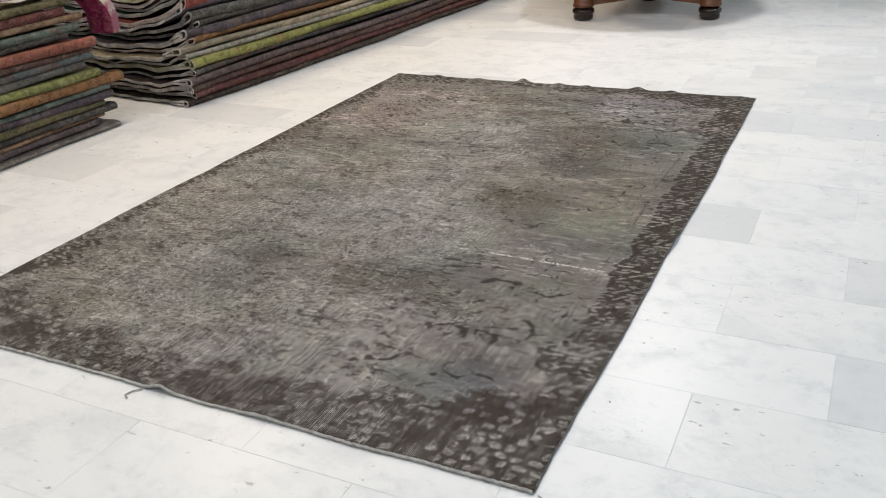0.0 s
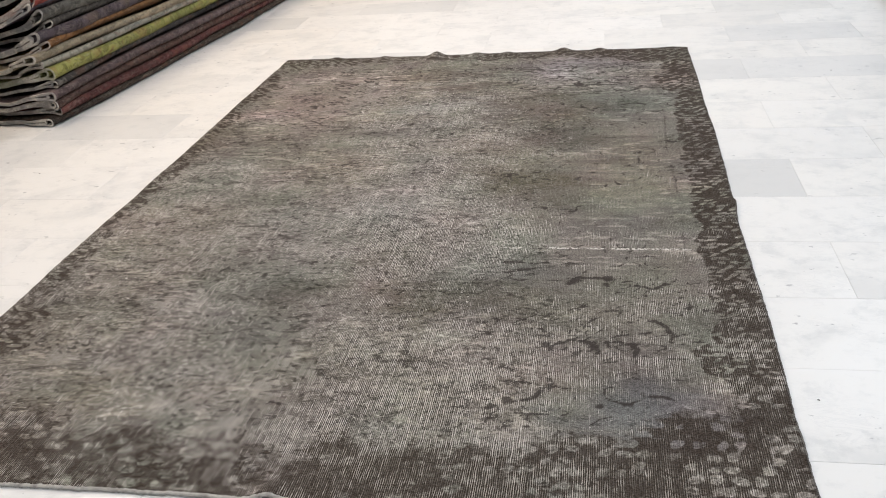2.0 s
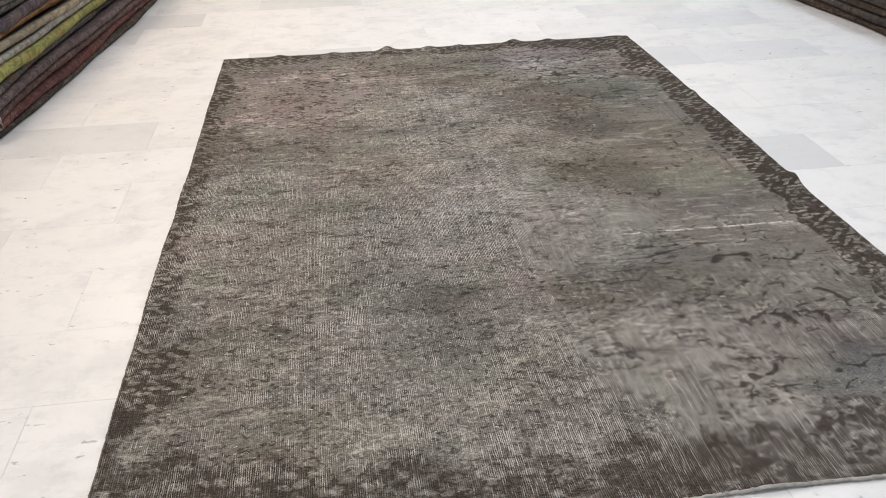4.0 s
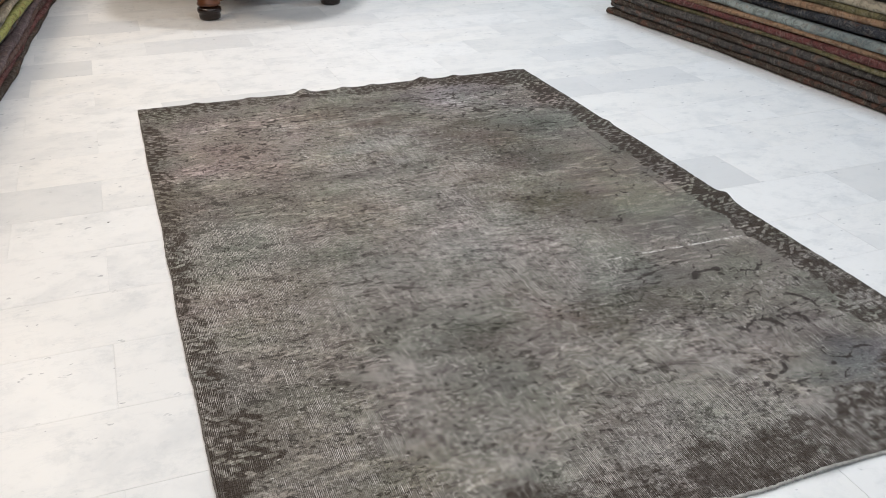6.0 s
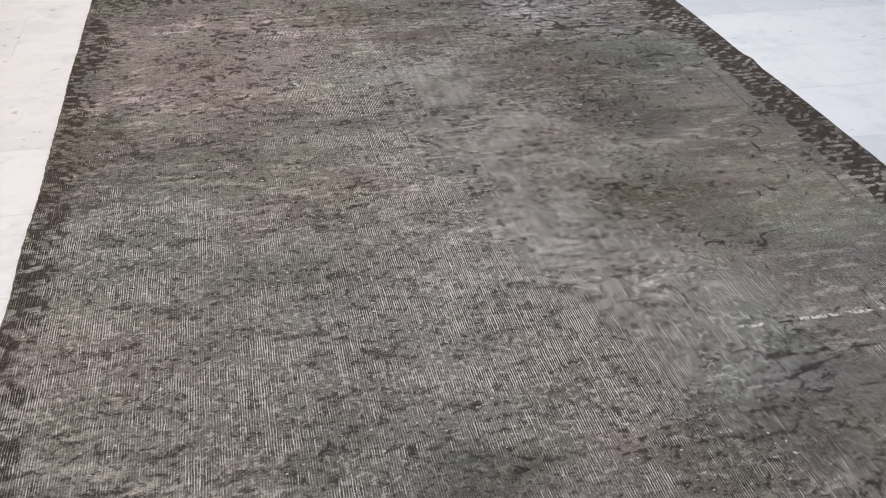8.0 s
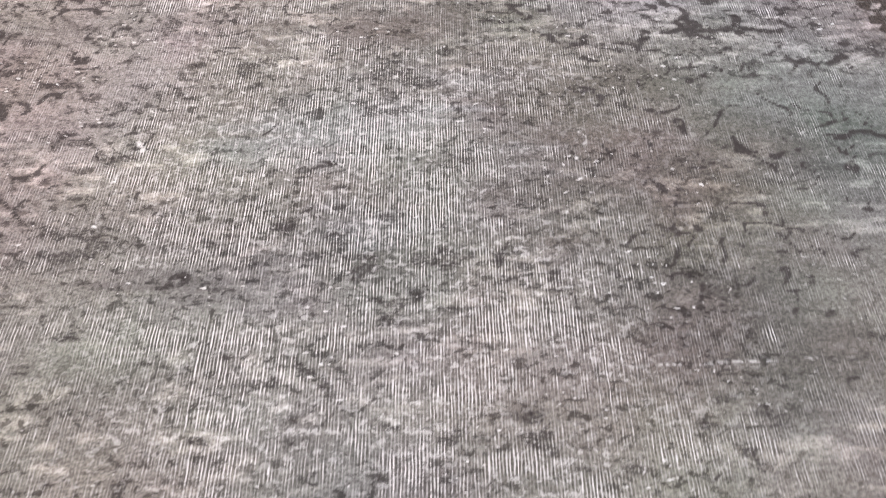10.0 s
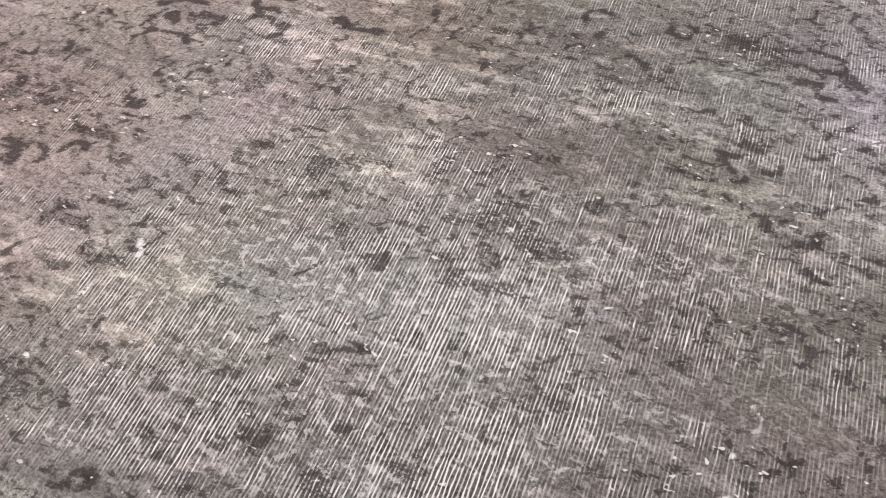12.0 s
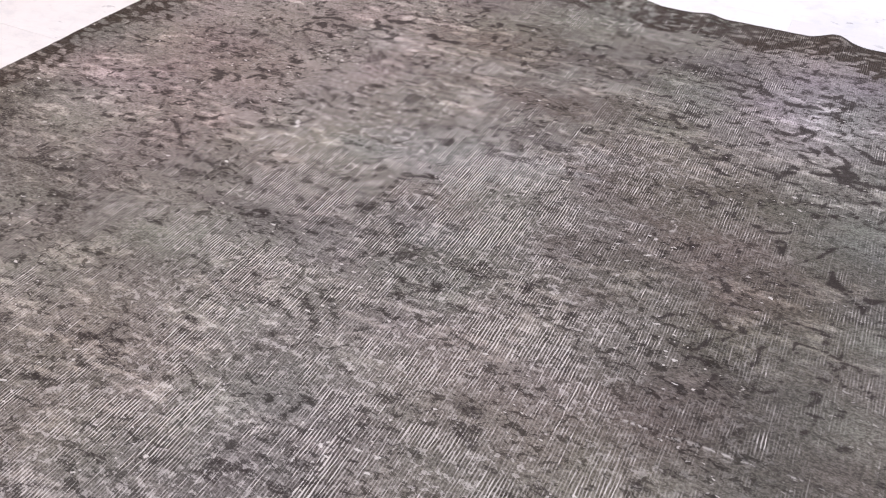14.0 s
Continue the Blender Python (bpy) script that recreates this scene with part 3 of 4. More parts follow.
def rug_outline(x, y):
    """The cloth's edges are never quite straight."""
    ex, ey = np.abs(x) / HALF_W, np.abs(y + LENGTH / 2) / (LENGTH / 2)
    dx = np.sign(x) * ex**8 * (0.016 * (fbm(y * 2.3 + 9, x * 0 + np.sign(x), 3, 3) - 0.5) + 0.004 * np.exp(-((y + 1.86) / 0.05) ** 2) * (x > 0))
    dy = np.sign(y + LENGTH / 2) * ey**12 * (0.022 * (fbm(x * 3.1 + 4, y * 0 + np.sign(y + 1.6), 5, 3) - 0.5))
    dx = dx - 0.018 * ramp01(x, 0.8, HALF_W) * ramp01(-y, 1.3, 2.6)
    return x + dx, y + dy


def build_rug():
    nx, ny = 421, 648
    gx, gy = np.meshgrid(np.linspace(-HALF_W, HALF_W, nx), np.linspace(-LENGTH, 0, ny))
    px, py = rug_outline(gx, gy)
    pz = rug_height(gx, gy)
    top = np.stack([px, py, pz], -1).reshape(-1, 3)
    idx = np.arange(nx * ny).reshape(ny, nx)
    ring = np.concatenate([idx[0, :-1], idx[:-1, -1], idx[-1, :0:-1], idx[:0:-1, 0]])
    skirt = top[ring].copy()
    skirt[:, 2] = np.maximum(0.001, skirt[:, 2] - 0.007)
    under = np.arange(len(ring)) + nx * ny
    quads = np.stack([idx[:-1, :-1], idx[:-1, 1:], idx[1:, 1:], idx[1:, :-1]], -1).reshape(-1, 4)
    nxt = np.roll(np.arange(len(ring)), -1)
    sides = np.stack([ring, under, under[nxt], ring[nxt]], -1)
    mesh = bpy.data.meshes.new("woven_field")
    mesh.from_pydata(np.concatenate([top, skirt]).tolist(), [], np.concatenate([quads, sides]).tolist())
    dye, vine, wear, pale, calm, tint = rug_pattern(gx, gy)
    for name, values in (("dye", dye), ("vine", vine), ("wear", wear), ("pale", pale), ("calm", calm)):
        flat = values.reshape(-1)
        mesh.attributes.new(name, "FLOAT", "POINT").data.foreach_set("value", np.concatenate([flat, flat[ring]]).astype(np.float32))
    flat = np.concatenate([tint, np.ones((ny, nx, 1))], -1).reshape(-1, 4)
    mesh.attributes.new("tint", "FLOAT_COLOR", "POINT").data.foreach_set("color", np.concatenate([flat, flat[ring]]).astype(np.float32).ravel())
    mesh.polygons.foreach_set("use_smooth", [True] * len(mesh.polygons))
    mesh.materials.append(RUG)
    thing = tagged(new("area_rug"), "worn grey-brown vintage rug with faded dark border, lying on marble", "rug")
    body = new("woven_field", mesh)
    body.parent = thing

    def edge(name, pts, radius, label, material=CORD):
        xs, ys = np.array(pts).T
        ox, oy = rug_outline(xs, ys)
        zs = np.maximum(radius, rug_height(xs, ys) - 0.004)
        bm = bmesh.new()
        rng = random.Random(len(pts))
        tube(bm, [Vector(p) + Vector((rng.uniform(-1, 1), rng.uniform(-1, 1), rng.uniform(-0.3, 0.6))) * radius * 0.35 for p in zip(ox, oy, zs)], radius)
        smooth(part(name, bm, material, thing, label))

    edge("end_binding", [(x, -LENGTH - 0.003) for x in np.linspace(-HALF_W, HALF_W, 420)], 0.0046, "pale cotton end binding")
    edge("end_binding", [(x, 0.002) for x in np.linspace(-HALF_W, HALF_W, 160)], 0.003, "thin dark end binding", DARK_CORD)
    edge("selvedge", [(HALF_W + 0.001, y) for y in np.linspace(-LENGTH, 0, 200)], 0.0032, "dark whipped side cord", DARK_CORD)
    edge("selvedge", [(-HALF_W - 0.001, y) for y in np.linspace(-LENGTH, 0, 200)], 0.0032, "dark whipped side cord", DARK_CORD)
    bm = bmesh.new()
    tube(bm, [Vector(p) for p in ((-0.08, -3.245, 0.004), (-0.10, -3.262, 0.003), (-0.105, -3.285, 0.003), (-0.09, -3.292, 0.003))], 0.0022)
    part("loose_thread", bm, CORD, thing, "loose cotton thread")
    bm = bmesh.new()
    tube(bm, [Vector(p) for p in ((1.045, -3.235, 0.004), (1.06, -3.242, 0.003), (1.066, -3.238, 0.002))], 0.002)
    part("loose_thread", bm, CORD, thing, "loose cotton thread")


build_rug()


# ---- stacks of folded rugs ----
def folded_rug(m, length, depth, z, height, dye, seed, sag, label, group, set_back=0.0, skew=0.0):
    """A rug folded lengthwise: its round fold faces local +x, its cut ends local -y and +y."""
    rng = random.Random(seed)
    rows = max(8, int(length / 0.07))
    thick = min(0.0068, height * 0.17)
    start = rng.uniform(-0.03, 0.03) + skew
    end = length + skew + rng.uniform(-0.03, 0.03)

    def drop(d, zz):
        t = min(1, max(0, d / 0.5))
        return zz * (1 - sag * (1 - (1 - t) ** 2))

    def ribbon(loop_x, h0, h1):
        """Centre line of one folded layer: back, along the bottom, round the fold and back along the top."""
        r = (h1 - h0) / 2
        mid = (h0 + h1) / 2
        pinch = rng.uniform(0.45, 0.7)
        line = []
        for k in range(30):
            d = depth * (1 - k / 30) ** 1.6
            if d < r * 2.2:
                continue
            w = 1 - pinch * min(1, max(0, (d - 2 * r) / 0.10))
            line.append((loop_x - d, mid - r * w))
        for k in range(11):
            a = -math.pi / 2 + math.pi * k / 10
            line.append((loop_x - r + r * math.cos(a), mid + r * math.sin(a)))
        for p in [q for q in line if q[0] < loop_x - 1.9 * r][::-1]:
            line.append((p[0], 2 * mid - p[1]))
        return line

    thing_mesh = bmesh.new()
    ends = []
    specs = [(0.0, thick / 2, height - thick / 2)]
    inner = 1.7 * thick
    back_off = 0.0
    while height - 2 * inner > 0.006:
        back_off -= rng.uniform(0.006, 0.05)
        specs.append((back_off, inner, height - inner))
        inner += 1.25 * thick
    wave = [rng.uniform(0, 6.3) for _ in range(4)]
    flare = rng.uniform(-0.015, 0.045)
    lip = rng.uniform(0.0, 0.014)
    for loop_x, h0, h1 in specs:
        if h1 - h0 < 0.006:
            continue
        line = ribbon(loop_x, h0, h1)
        count = len(line)
        grids = []
        for side in (1, -1):
            off = []
            for i, (lx, lz) in enumerate(line):
                a, b = line[max(0, i - 1)], line[min(count - 1, i + 1)]
                tx, tz = b[0] - a[0], b[1] - a[1]
                ln = math.hypot(tx, tz) or 1
                off.append((lx + side * tz / ln * thick / 2, lz - side * tx / ln * thick / 2))
            grid = []
            for j in range(rows + 1):
                s = j / rows
                y = start + (end - start) * s
                wob = 0.010 * math.sin(2.1 * y + wave[0]) + 0.006 * math.sin(5.3 * y + wave[1]) + 0.003 * math.sin(13 * y + wave[2])
                wob += rng.uniform(-0.0022, 0.0022)
                wob -= flare * max(0, 1 - s / 0.07) ** 2
                curl = lip * max(0, 1 - s / 0.05)
                lift = 0.004 * math.sin(3.7 * y + wave[3])
                near_end = max(0, 1 - min(s, 1 - s) * length / 0.35)
                row = []
                for ox, oz in off:
                    d = -ox
                    ripple = near_end * min(1, d / 0.12) * min(1, z / 0.1) * (0.009 * math.sin(13 * d + 7 * z) + 0.004 * math.sin(27 * d + wave[0]))
                    ragged = near_end**6 * 0.012 * math.sin(29 * d + wave[1]) * math.sin(11 * d + wave[2])
                    row.append(thing_mesh.verts.new((ox - set_back + wob * (1 if d < 0.15 else 0.3), y + ragged, max(0.002, drop(d, z + oz) + ripple + lift * min(1, z / 0.1) - curl * max(0, 1 - abs(d) / 0.06) * min(1, z / 0.1)))))
                grid.append(row)
            grids.append(grid)
        for side, grid in enumerate(grids):
            for j in range(rows):
                for i in range(count - 1):
                    q = (grid[j][i], grid[j][i + 1], grid[j + 1][i + 1], grid[j + 1][i])
                    f = thing_mesh.faces.new(q if side == 1 else q[::-1])
                    f.material_index = 0 if side == 0 else 1
                    f.smooth = True
        for j in (0, rows):
            cuts = bmesh.new()
            a = [cuts.verts.new(v.co + Vector((0, -0.003 if j == 0 else 0.003, 0))) for v in grids[0][j]]
            b = [cuts.verts.new(v.co + Vector((0, -0.003 if j == 0 else 0.003, 0))) for v in grids[1][j]]
            a2 = [cuts.verts.new(v.co.lerp(w.co, -0.3)) for v, w in zip(grids[0][j], grids[1][j])]
            b2 = [cuts.verts.new(w.co.lerp(v.co, -0.3)) for v, w in zip(grids[0][j], grids[1][j])]
            for i in range(count - 1):
                for p, q in ((a, b), (a2, a), (b, b2)):
                    cuts.faces.new((p[i], p[i + 1], q[i + 1], q[i]) if j == 0 else (q[i], q[i + 1], p[i + 1], p[i]))
            ends.append(cuts)
    thing = part("folded_rug", thing_mesh, (PILE, BACKING))
    thing.matrix_world = m
    thing.color = (*dye, 1)
    tagged(thing, label, "folded rug", group)
    for cuts in ends:
        part("cut_edge", cuts, BACKING, thing, "pale frayed cut end").color = (*[0.5 * c + 0.15 for c in dye], 1)
    return thing


DYES = {
    "dark green": (0.030, 0.042, 0.024), "dark red": (0.090, 0.030, 0.030), "brown": (0.082, 0.046, 0.040), "purple-grey": (0.085, 0.062, 0.068),
    "charcoal": (0.045, 0.042, 0.042), "dark brown": (0.040, 0.029, 0.023), "lime green": (0.23, 0.235, 0.075), "pale grey": (0.25, 0.245, 0.215), "cream": (0.30, 0.255, 0.185),
    "rust brown": (0.17, 0.085, 0.035), "plum": (0.075, 0.060, 0.075), "slate grey": (0.085, 0.085, 0.082), "red": (0.25, 0.058, 0.052), "bottle green": (0.020, 0.055, 0.040),
    "violet-grey": (0.070, 0.060, 0.085), "mauve": (0.19, 0.075, 0.115), "yellow": (0.42, 0.36, 0.07), "olive": (0.10, 0.09, 0.045), "blue-grey": (0.075, 0.092, 0.098),
    "tan": (0.21, 0.135, 0.085), "orange-red": (0.22, 0.075, 0.055), "teal grey": (0.085, 0.11, 0.10), "light blue-grey": (0.20, 0.235, 0.235), "navy": (0.022, 0.026, 0.036),
    "moss": (0.16, 0.17, 0.06), "grey": (0.17, 0.155, 0.14), "magenta": (0.20, 0.012, 0.065), "beige": (0.30, 0.27, 0.21),
}


def stack(where, origin, heading, length, depth, sag, rows, seed, lean=0.0):
    """Folded rugs from the floor up. heading: the turn of local y from world y, in degrees. rows: dye, height, set back, skew."""
    m = pose(*origin, 0, 0, heading)
    z = 0.004
    for k, (name, height, back, skew) in enumerate(rows):
        words = f"{name} patterned wool rug folded lengthwise in a {where}"
        folded_rug(m, length, depth, z, height, DYES[name], seed * 100 + k, sag, words, f"folded rugs in the {where}", back + lean * z, skew)
        z += height + 0.001


stack("long stack", (-1.822, -0.965, 0), -5.6, 3.95, 1.45, 0.27,
      (("dark brown", 0.036, 0.0, 0.0), ("dark red", 0.040, 0.0, 0.02), ("brown", 0.048, 0.0, 0.02), ("purple-grey", 0.040, -0.012, -0.05), ("charcoal", 0.034, 0.02, 0.02),
       ("lime green", 0.055, 0.0, 0.03), ("pale grey", 0.032, 0.01, 0.04), ("cream", 0.040, 0.0, 0.02), ("rust brown", 0.036, 0.03, 0.10), ("plum", 0.056, 0.01, 0.08), ("charcoal", 0.034, 0.03, 0.12),
       ("slate grey", 0.052, 0.0, 0.08), ("violet-grey", 0.032, 0.02, 0.05), ("red", 0.058, 0.0, 0.10), ("bottle green", 0.040, 0.03, 0.14), ("violet-grey", 0.034, 0.02, 0.12), ("mauve", 0.044, 0.02, 0.10),
       ("yellow", 0.040, 0.03, 0.12), ("olive", 0.045, 0.03, 0.10), ("blue-grey", 0.045, 0.04, 0.10), ("brown", 0.04, 0.03, 0.08),
       ("charcoal", 0.045, 0.04, 0.10), ("plum", 0.04, 0.04, 0.08), ("olive", 0.05, 0.05, 0.10), ("dark brown", 0.045, 0.05, 0.08)), 1, 0.02)
stack("short stack", (-2.075, -2.95, 0), -2.0, 1.58, 0.95, 0.05,
      (("grey", 0.022, -0.03, 0.03), ("purple-grey", 0.036, 0.0, -0.10), ("tan", 0.024, 0.01, -0.06), ("charcoal", 0.036, -0.01, 0.0), ("olive", 0.034, -0.01, -0.02), ("plum", 0.040, -0.01, 0.0),
       ("teal grey", 0.028, 0.0, 0.0), ("rust brown", 0.050, -0.03, 0.09), ("moss", 0.044, 0.0, -0.05), ("slate grey", 0.040, 0.0, -0.07), ("blue-grey", 0.036, 0.01, -0.06), ("brown", 0.032, 0.02, -0.06),
       ("orange-red", 0.052, 0.0, -0.06), ("charcoal", 0.034, 0.02, -0.14), ("teal grey", 0.040, 0.02, -0.08), ("tan", 0.034, 0.03, -0.07), ("dark red", 0.045, 0.03, -0.14), ("olive", 0.04, 0.03, -0.10)), 2)
stack("side stack", (2.23, 1.09, 0), 184.0, 4.2, 1.2, 0.06,
      (("dark brown", 0.038, 0.0, 0.0), ("charcoal", 0.044, 0.0, 0.0), ("dark brown", 0.040, 0.0, 0.0), ("charcoal", 0.046, 0.0, 0.02), ("olive", 0.026, 0.01, 0.02), ("dark red", 0.042, 0.0, 0.03), ("tan", 0.030, 0.01, 0.0),
       ("light blue-grey", 0.050, 0.0, -0.02), ("navy", 0.060, 0.02, 0.0), ("tan", 0.036, 0.01, 0.0), ("olive", 0.034, 0.02, 0.0), ("beige", 0.050, 0.0, 0.0), ("charcoal", 0.045, 0.02, 0.0),
       ("grey", 0.050, 0.02, 0.0), ("brown", 0.045, 0.02, 0.0)), 3)
stack("back stack", (-1.12, 3.10, 0), -90.0, 3.6, 0.9, 0.05,
      (("dark green", 0.06, 0.0, 0.0), ("olive", 0.05, 0.0, 0.0), ("dark green", 0.055, 0.01, 0.0), ("brown", 0.05, 0.0, 0.0), ("charcoal", 0.05, 0.01, 0.0), ("dark red", 0.05, 0.0, 0.0)), 4)
stack("small corner heap", (-1.42, 3.12, 0), -90.0, 0.26, 0.5, 0.05,
      (("purple-grey", 0.03, 0.0, 0.0), ("light blue-grey", 0.03, 0.01, 0.0), ("slate grey", 0.035, 0.0, 0.0), ("mauve", 0.03, 0.0, 0.0)), 5)


# ---- pedestal table ----
def pedestal_table():
    thing = tagged(new("pedestal_table"), "round walnut pedestal table on three dark bun feet", "table")
    feet = [Vector((-0.455, 1.86, 0)), Vector((0.445, 2.05, 0)), Vector((-0.17, 2.75, 0))]
    centre = sum(feet, Vector()) / 3
    for f in feet:
        bm = bmesh.new()
        lathe(bm, [(0.060, 0.095), (0.078, 0.100), (0.080, 0.112), (0.074, 0.12), (0.074, 0.215), (0.068, 0.222)], 32, (f.x, f.y))
        foot = smooth(part("foot", bm, WALNUT, thing))
        bm = bmesh.new()
        lathe(bm, [(0.055, 0.0), (0.070, 0.008), (0.074, 0.028), (0.068, 0.044), (0.078, 0.050), (0.083, 0.064), (0.079, 0.080), (0.070, 0.086), (0.060, 0.0945)], 32, (f.x, f.y))
        smooth(part("bun", bm, DARK_WOOD, foot, "glossy dark turned bun"))
    for k in range(3):
        a, b = feet[k], feet[(k + 1) % 3]
        bm = bmesh.new()
        rings = []
        for i in range(19):
            s = i / 18
            p = a.lerp(b, s)
            inward = (centre - p)
            inward.z = 0
            p = p + inward * (0.42 * math.sin(math.pi * s))
            q = p + inward.normalized() * 0.045
            low, high = 0.100 + 0.034 * math.sin(math.pi * s), 0.205
            rings.append([bm.verts.new((p.x, p.y, low)), bm.verts.new((p.x, p.y, high)), bm.verts.new((q.x, q.y, high)), bm.verts.new((q.x, q.y, low))])
        for r, t in zip(rings, rings[1:]):
            for c in range(4):
                bm.faces.new((r[c], r[(c + 1) % 4], t[(c + 1) % 4], t[c]))
        part("rail", bm, WALNUT, thing)
    bm = bmesh.new()
    lathe(bm, [(0.26, 0.206), (0.28, 0.214), (0.28, 0.232), (0.25, 0.245)], 40, (centre.x, centre.y))
    smooth(part("platform", bm, DARK_WOOD, thing, "dark platform over the feet"))
    bm = bmesh.new()
    lathe(bm, [(0.15, 0.246), (0.16, 0.27), (0.10, 0.30), (0.075, 0.36), (0.11, 0.45), (0.12, 0.52), (0.08, 0.60), (0.07, 0.66), (0.13, 0.70), (0.14, 0.715)], 32, (centre.x, centre.y))
    smooth(part("column", bm, WALNUT, thing))
    bm = bmesh.new()
    lathe(bm, [(0.60, 0.716), (0.70, 0.722), (0.72, 0.735), (0.72, 0.750), (0.70, 0.760)], 64, (centre.x, centre.y))
    part("tabletop", bm, WALNUT, thing)


pedestal_table()


# ---- two rugs draped between the stacks ----
def draped_rug(name, path, width, thick, dye, label, across):
    """A strip that follows path (points), as wide as width along the vector across."""
    bm = bmesh.new()
    rng = random.Random(len(path) + int(100 * width))
    side = Vector(across).normalized()
    pts = [Vector(p) for p in path]
    fine = []
    for i in range(len(pts) - 1):
        for k in range(6):
            fine.append(pts[i].lerp(pts[i + 1], k / 6))
    fine.append(pts[-1])
    for _ in range(3):
        fine = [fine[0]] + [(fine[i - 1] + fine[i] * 2 + fine[i + 1]) / 4 for i in range(1, len(fine) - 1)] + [fine[-1]]
    cols = 10
    grids = []
    for s in (1, -1):
        grid = []
        for i, p in enumerate(fine):
            d = (fine[min(i + 1, len(fine) - 1)] - fine[max(i - 1, 0)]).normalized()
            nrm = d.cross(side).normalized()
            grid.append([bm.verts.new(p + side * width * (c / cols - 0.5) + nrm * (s * thick / 2 + 0.006 * math.sin(c * 1.3 + i * 0.4))) for c in range(cols + 1)])
        grids.append(grid)
    for s, grid in enumerate(grids):
        for i in range(len(fine) - 1):
            for c in range(cols):
                q = (grid[i][c], grid[i + 1][c], grid[i + 1][c + 1], grid[i][c + 1])
                f = bm.faces.new(q if s == 0 else q[::-1])
                f.material_index, f.smooth = 0, True
    for c in (0, cols):
        for i in range(len(fine) - 1):
            f = bm.faces.new((grids[0][i][c], grids[0][i + 1][c], grids[1][i + 1][c], grids[1][i][c]))
            f.material_index = 1
    for i in (0, -1):
        for c in range(cols):
            f = bm.faces.new((grids[0][i][c], grids[0][i][c + 1], grids[1][i][c + 1], grids[1][i][c]))
            f.material_index = 1
    ob = part(name, bm, (PILE, BACKING))
    ob.color = (*dye, 1)
    return tagged(ob, label, "draped rug")


draped_rug("draped_rug", [(-2.16, -2.3, 0.752), (-2.15, -1.8, 0.752), (-2.13, -1.44, 0.752), (-2.11, -1.31, 0.70), (-2.09, -1.26, 0.60), (-2.10, -1.24, 0.47)], 0.15, 0.055, DYES["magenta"],
           "magenta overdyed rug folded narrow, hanging over the short stack", (1, 0.15, 0))
draped_rug("draped_rug", [(-2.30, -2.4, 0.795), (-2.28, -1.8, 0.795), (-2.26, -1.40, 0.79), (-2.24, -1.26, 0.74), (-2.22, -1.21, 0.63)], 0.34, 0.014, DYES["beige"],
           "beige flat-woven rug hanging over the short stack", (1, 0.1, 0))


# ---- crumbs on the floor ----
def crumb(x, y, size, seed):
    rng = random.Random(seed)
    bm = bmesh.new()
    bmesh.ops.create_icosphere(bm, subdivisions=1, radius=size, matrix=Matrix.Diagonal((1.6, 0.9, 0.5, 1)))
    for v in bm.verts:
        v.co *= rng.uniform(0.75, 1.25)
    ob = part("lint_crumb", bm, DARK_WOOL)
    ob.matrix_world = pose(x, y, size * 0.5, 0, 0, rng.uniform(0, 180))
    tagged(ob, "small dark crumb of wool lint on the marble", "lint", "crumbs on the floor")


DARK_WOOL = plain("dark_wool", (0.05, 0.045, 0.045), (0.02, 0.02, 0.02), 0.95, 60, 0.5)
CRUMBS = ((-1.59, -1.536), (-1.23, -1.262), (1.635, -0.444), (1.092, -2.84), (-1.33, 0.74), (-1.19, 1.42), (2.179, -0.377))
for k, (x, y) in enumerate(CRUMBS):
    crumb(x, y, 0.0022 + 0.0006 * (k % 3), k)


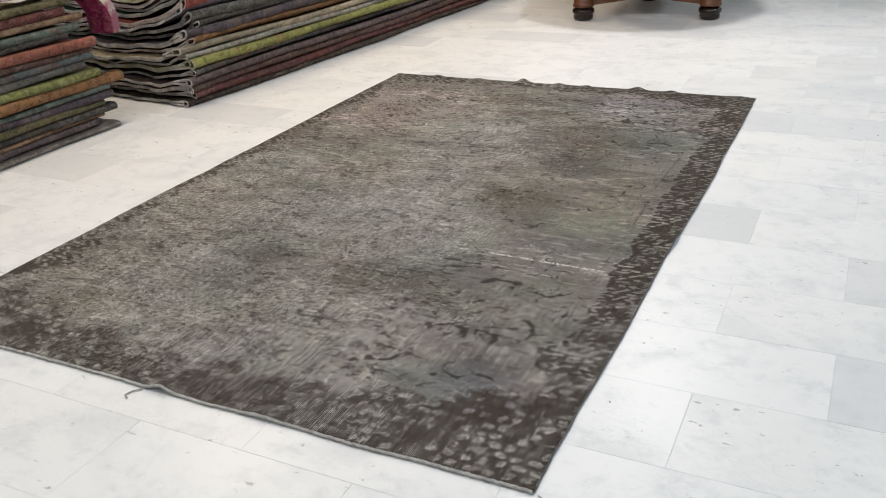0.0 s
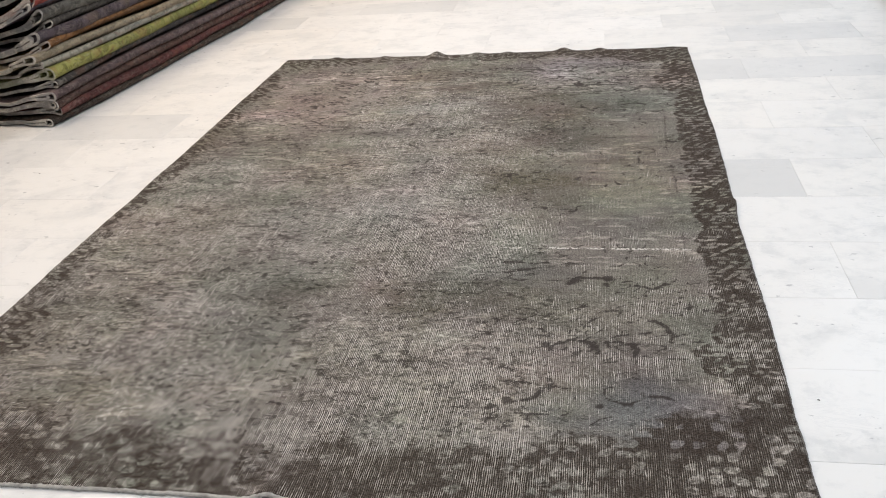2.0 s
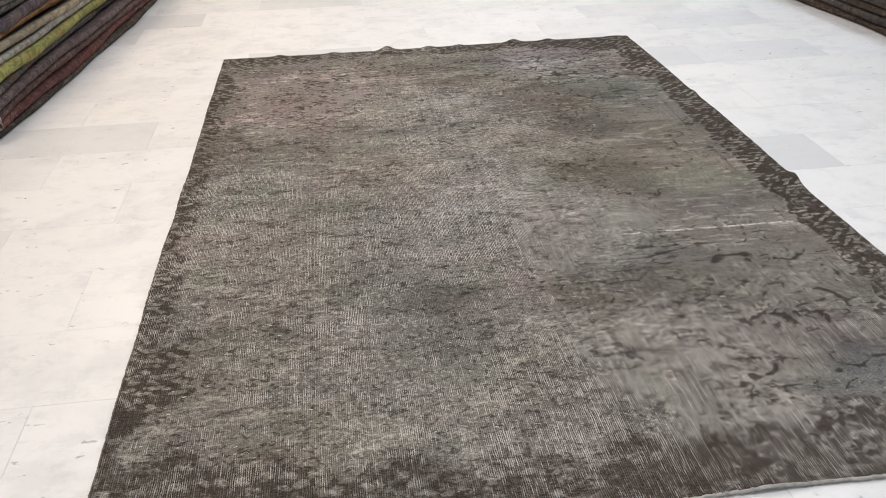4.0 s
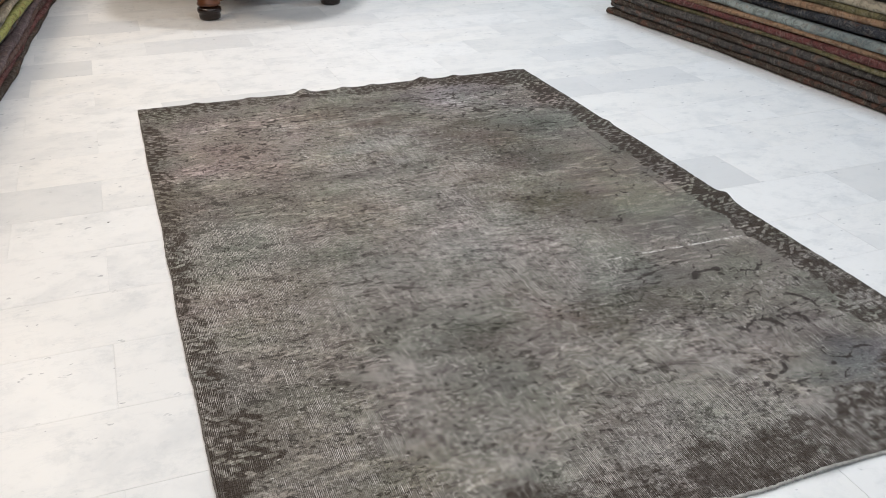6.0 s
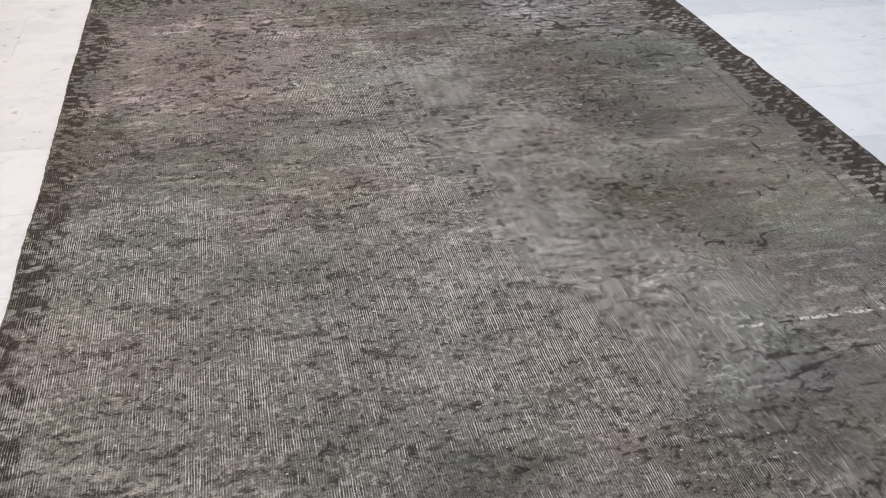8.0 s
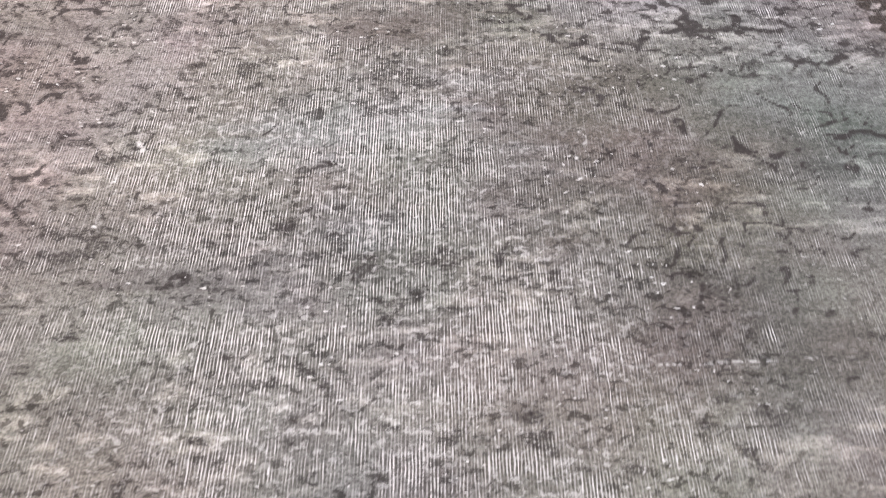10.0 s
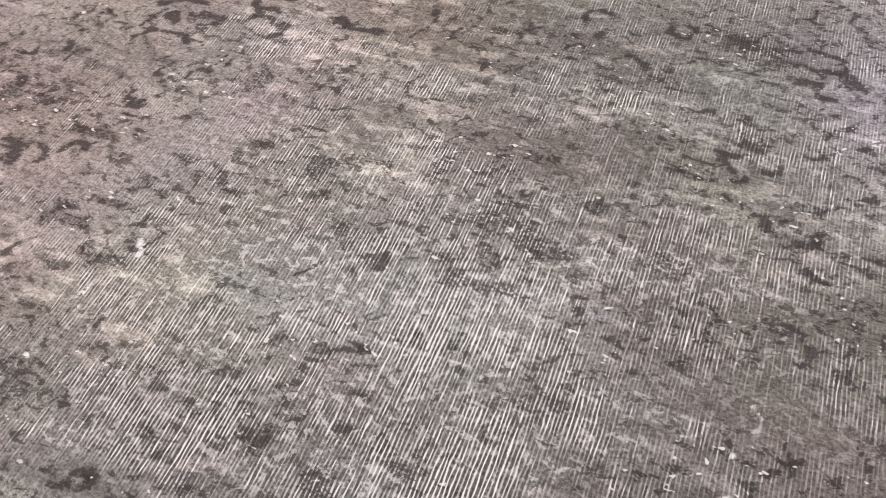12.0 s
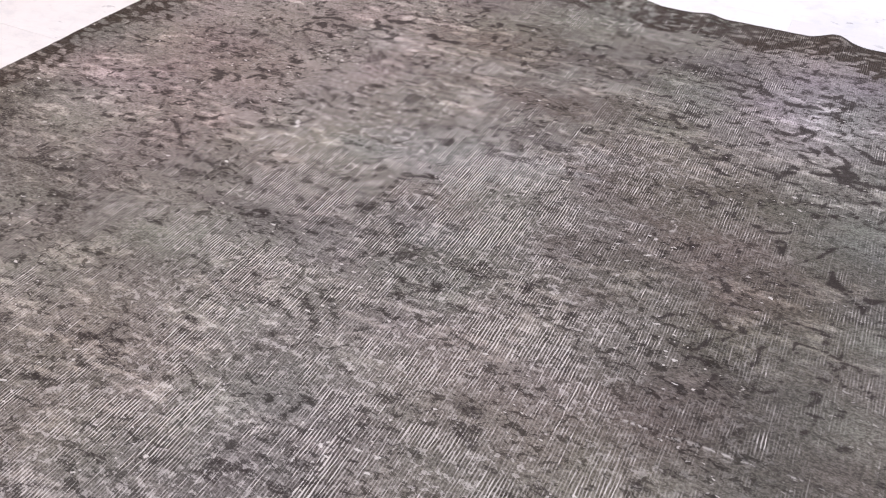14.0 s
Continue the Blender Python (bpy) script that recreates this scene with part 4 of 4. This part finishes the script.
# ---- marble floor, laid in running bond ----
TILE_W, TILE_L, JOINT, ROW0, COL0 = 0.314, 0.63, 0.0007, -0.212, 1.275
bm = bmesh.new()
box(bm, X0 - 0.15, Y0 - 0.15, -0.12, X1 + 0.15, Y1 + 0.15, -0.0016)
floor = tagged(part("floor", bm, GROUT), "polished white marble tile floor in running bond", "floor", kind="structure")


def tile_bmesh(bm, x0, y0, x1, y1):
    e, z0, z1 = 0.0004, -0.010, 0.0
    lower = [bm.verts.new(p) for p in ((x0, y0, z0), (x1, y0, z0), (x1, y1, z0), (x0, y1, z0))]
    rim = [bm.verts.new(p) for p in ((x0, y0, z1 - e), (x1, y0, z1 - e), (x1, y1, z1 - e), (x0, y1, z1 - e))]
    upper = [bm.verts.new(p) for p in ((x0 + e, y0 + e, z1), (x1 - e, y0 + e, z1), (x1 - e, y1 - e, z1), (x0 + e, y1 - e, z1))]
    for k in range(4):
        bm.faces.new((lower[k], lower[(k + 1) % 4], rim[(k + 1) % 4], rim[k]))
        bm.faces.new((rim[k], rim[(k + 1) % 4], upper[(k + 1) % 4], upper[k]))
    bm.faces.new(upper)


bm = bmesh.new()
tile_bmesh(bm, JOINT / 2, JOINT / 2, TILE_L - JOINT / 2, TILE_W - JOINT / 2)
tile_mesh = bpy.data.meshes.new("tile")
bm.to_mesh(tile_mesh)
bm.free()
tile_mesh.materials.append(MARBLE)
rest = bmesh.new()
made = 0
for r in range(-24, 16):
    y = ROW0 + r * TILE_W
    shift = 0.0 if r % 2 else TILE_L / 2
    for c in range(-10, 7):
        x = COL0 + shift + c * TILE_L
        if x + TILE_L < X0 or x > X1 or y + TILE_W < Y0 or y > Y1:
            continue
        if -2.5 < x + TILE_L / 2 < 3.3 and -3.9 < y < 3.5 and made < 300:
            tile = new("tile", tile_mesh)
            tile.location = (x, y, random.uniform(-0.0004, 0.0))
            tile.parent = floor
            made += 1
        else:
            tile_bmesh(rest, max(X0, x + JOINT / 2), max(Y0, y + JOINT / 2), min(X1, x + TILE_L - JOINT / 2), min(Y1, y + TILE_W - JOINT / 2))
tagged(part("outer_tiles", rest, MARBLE, floor), kind="stuff")
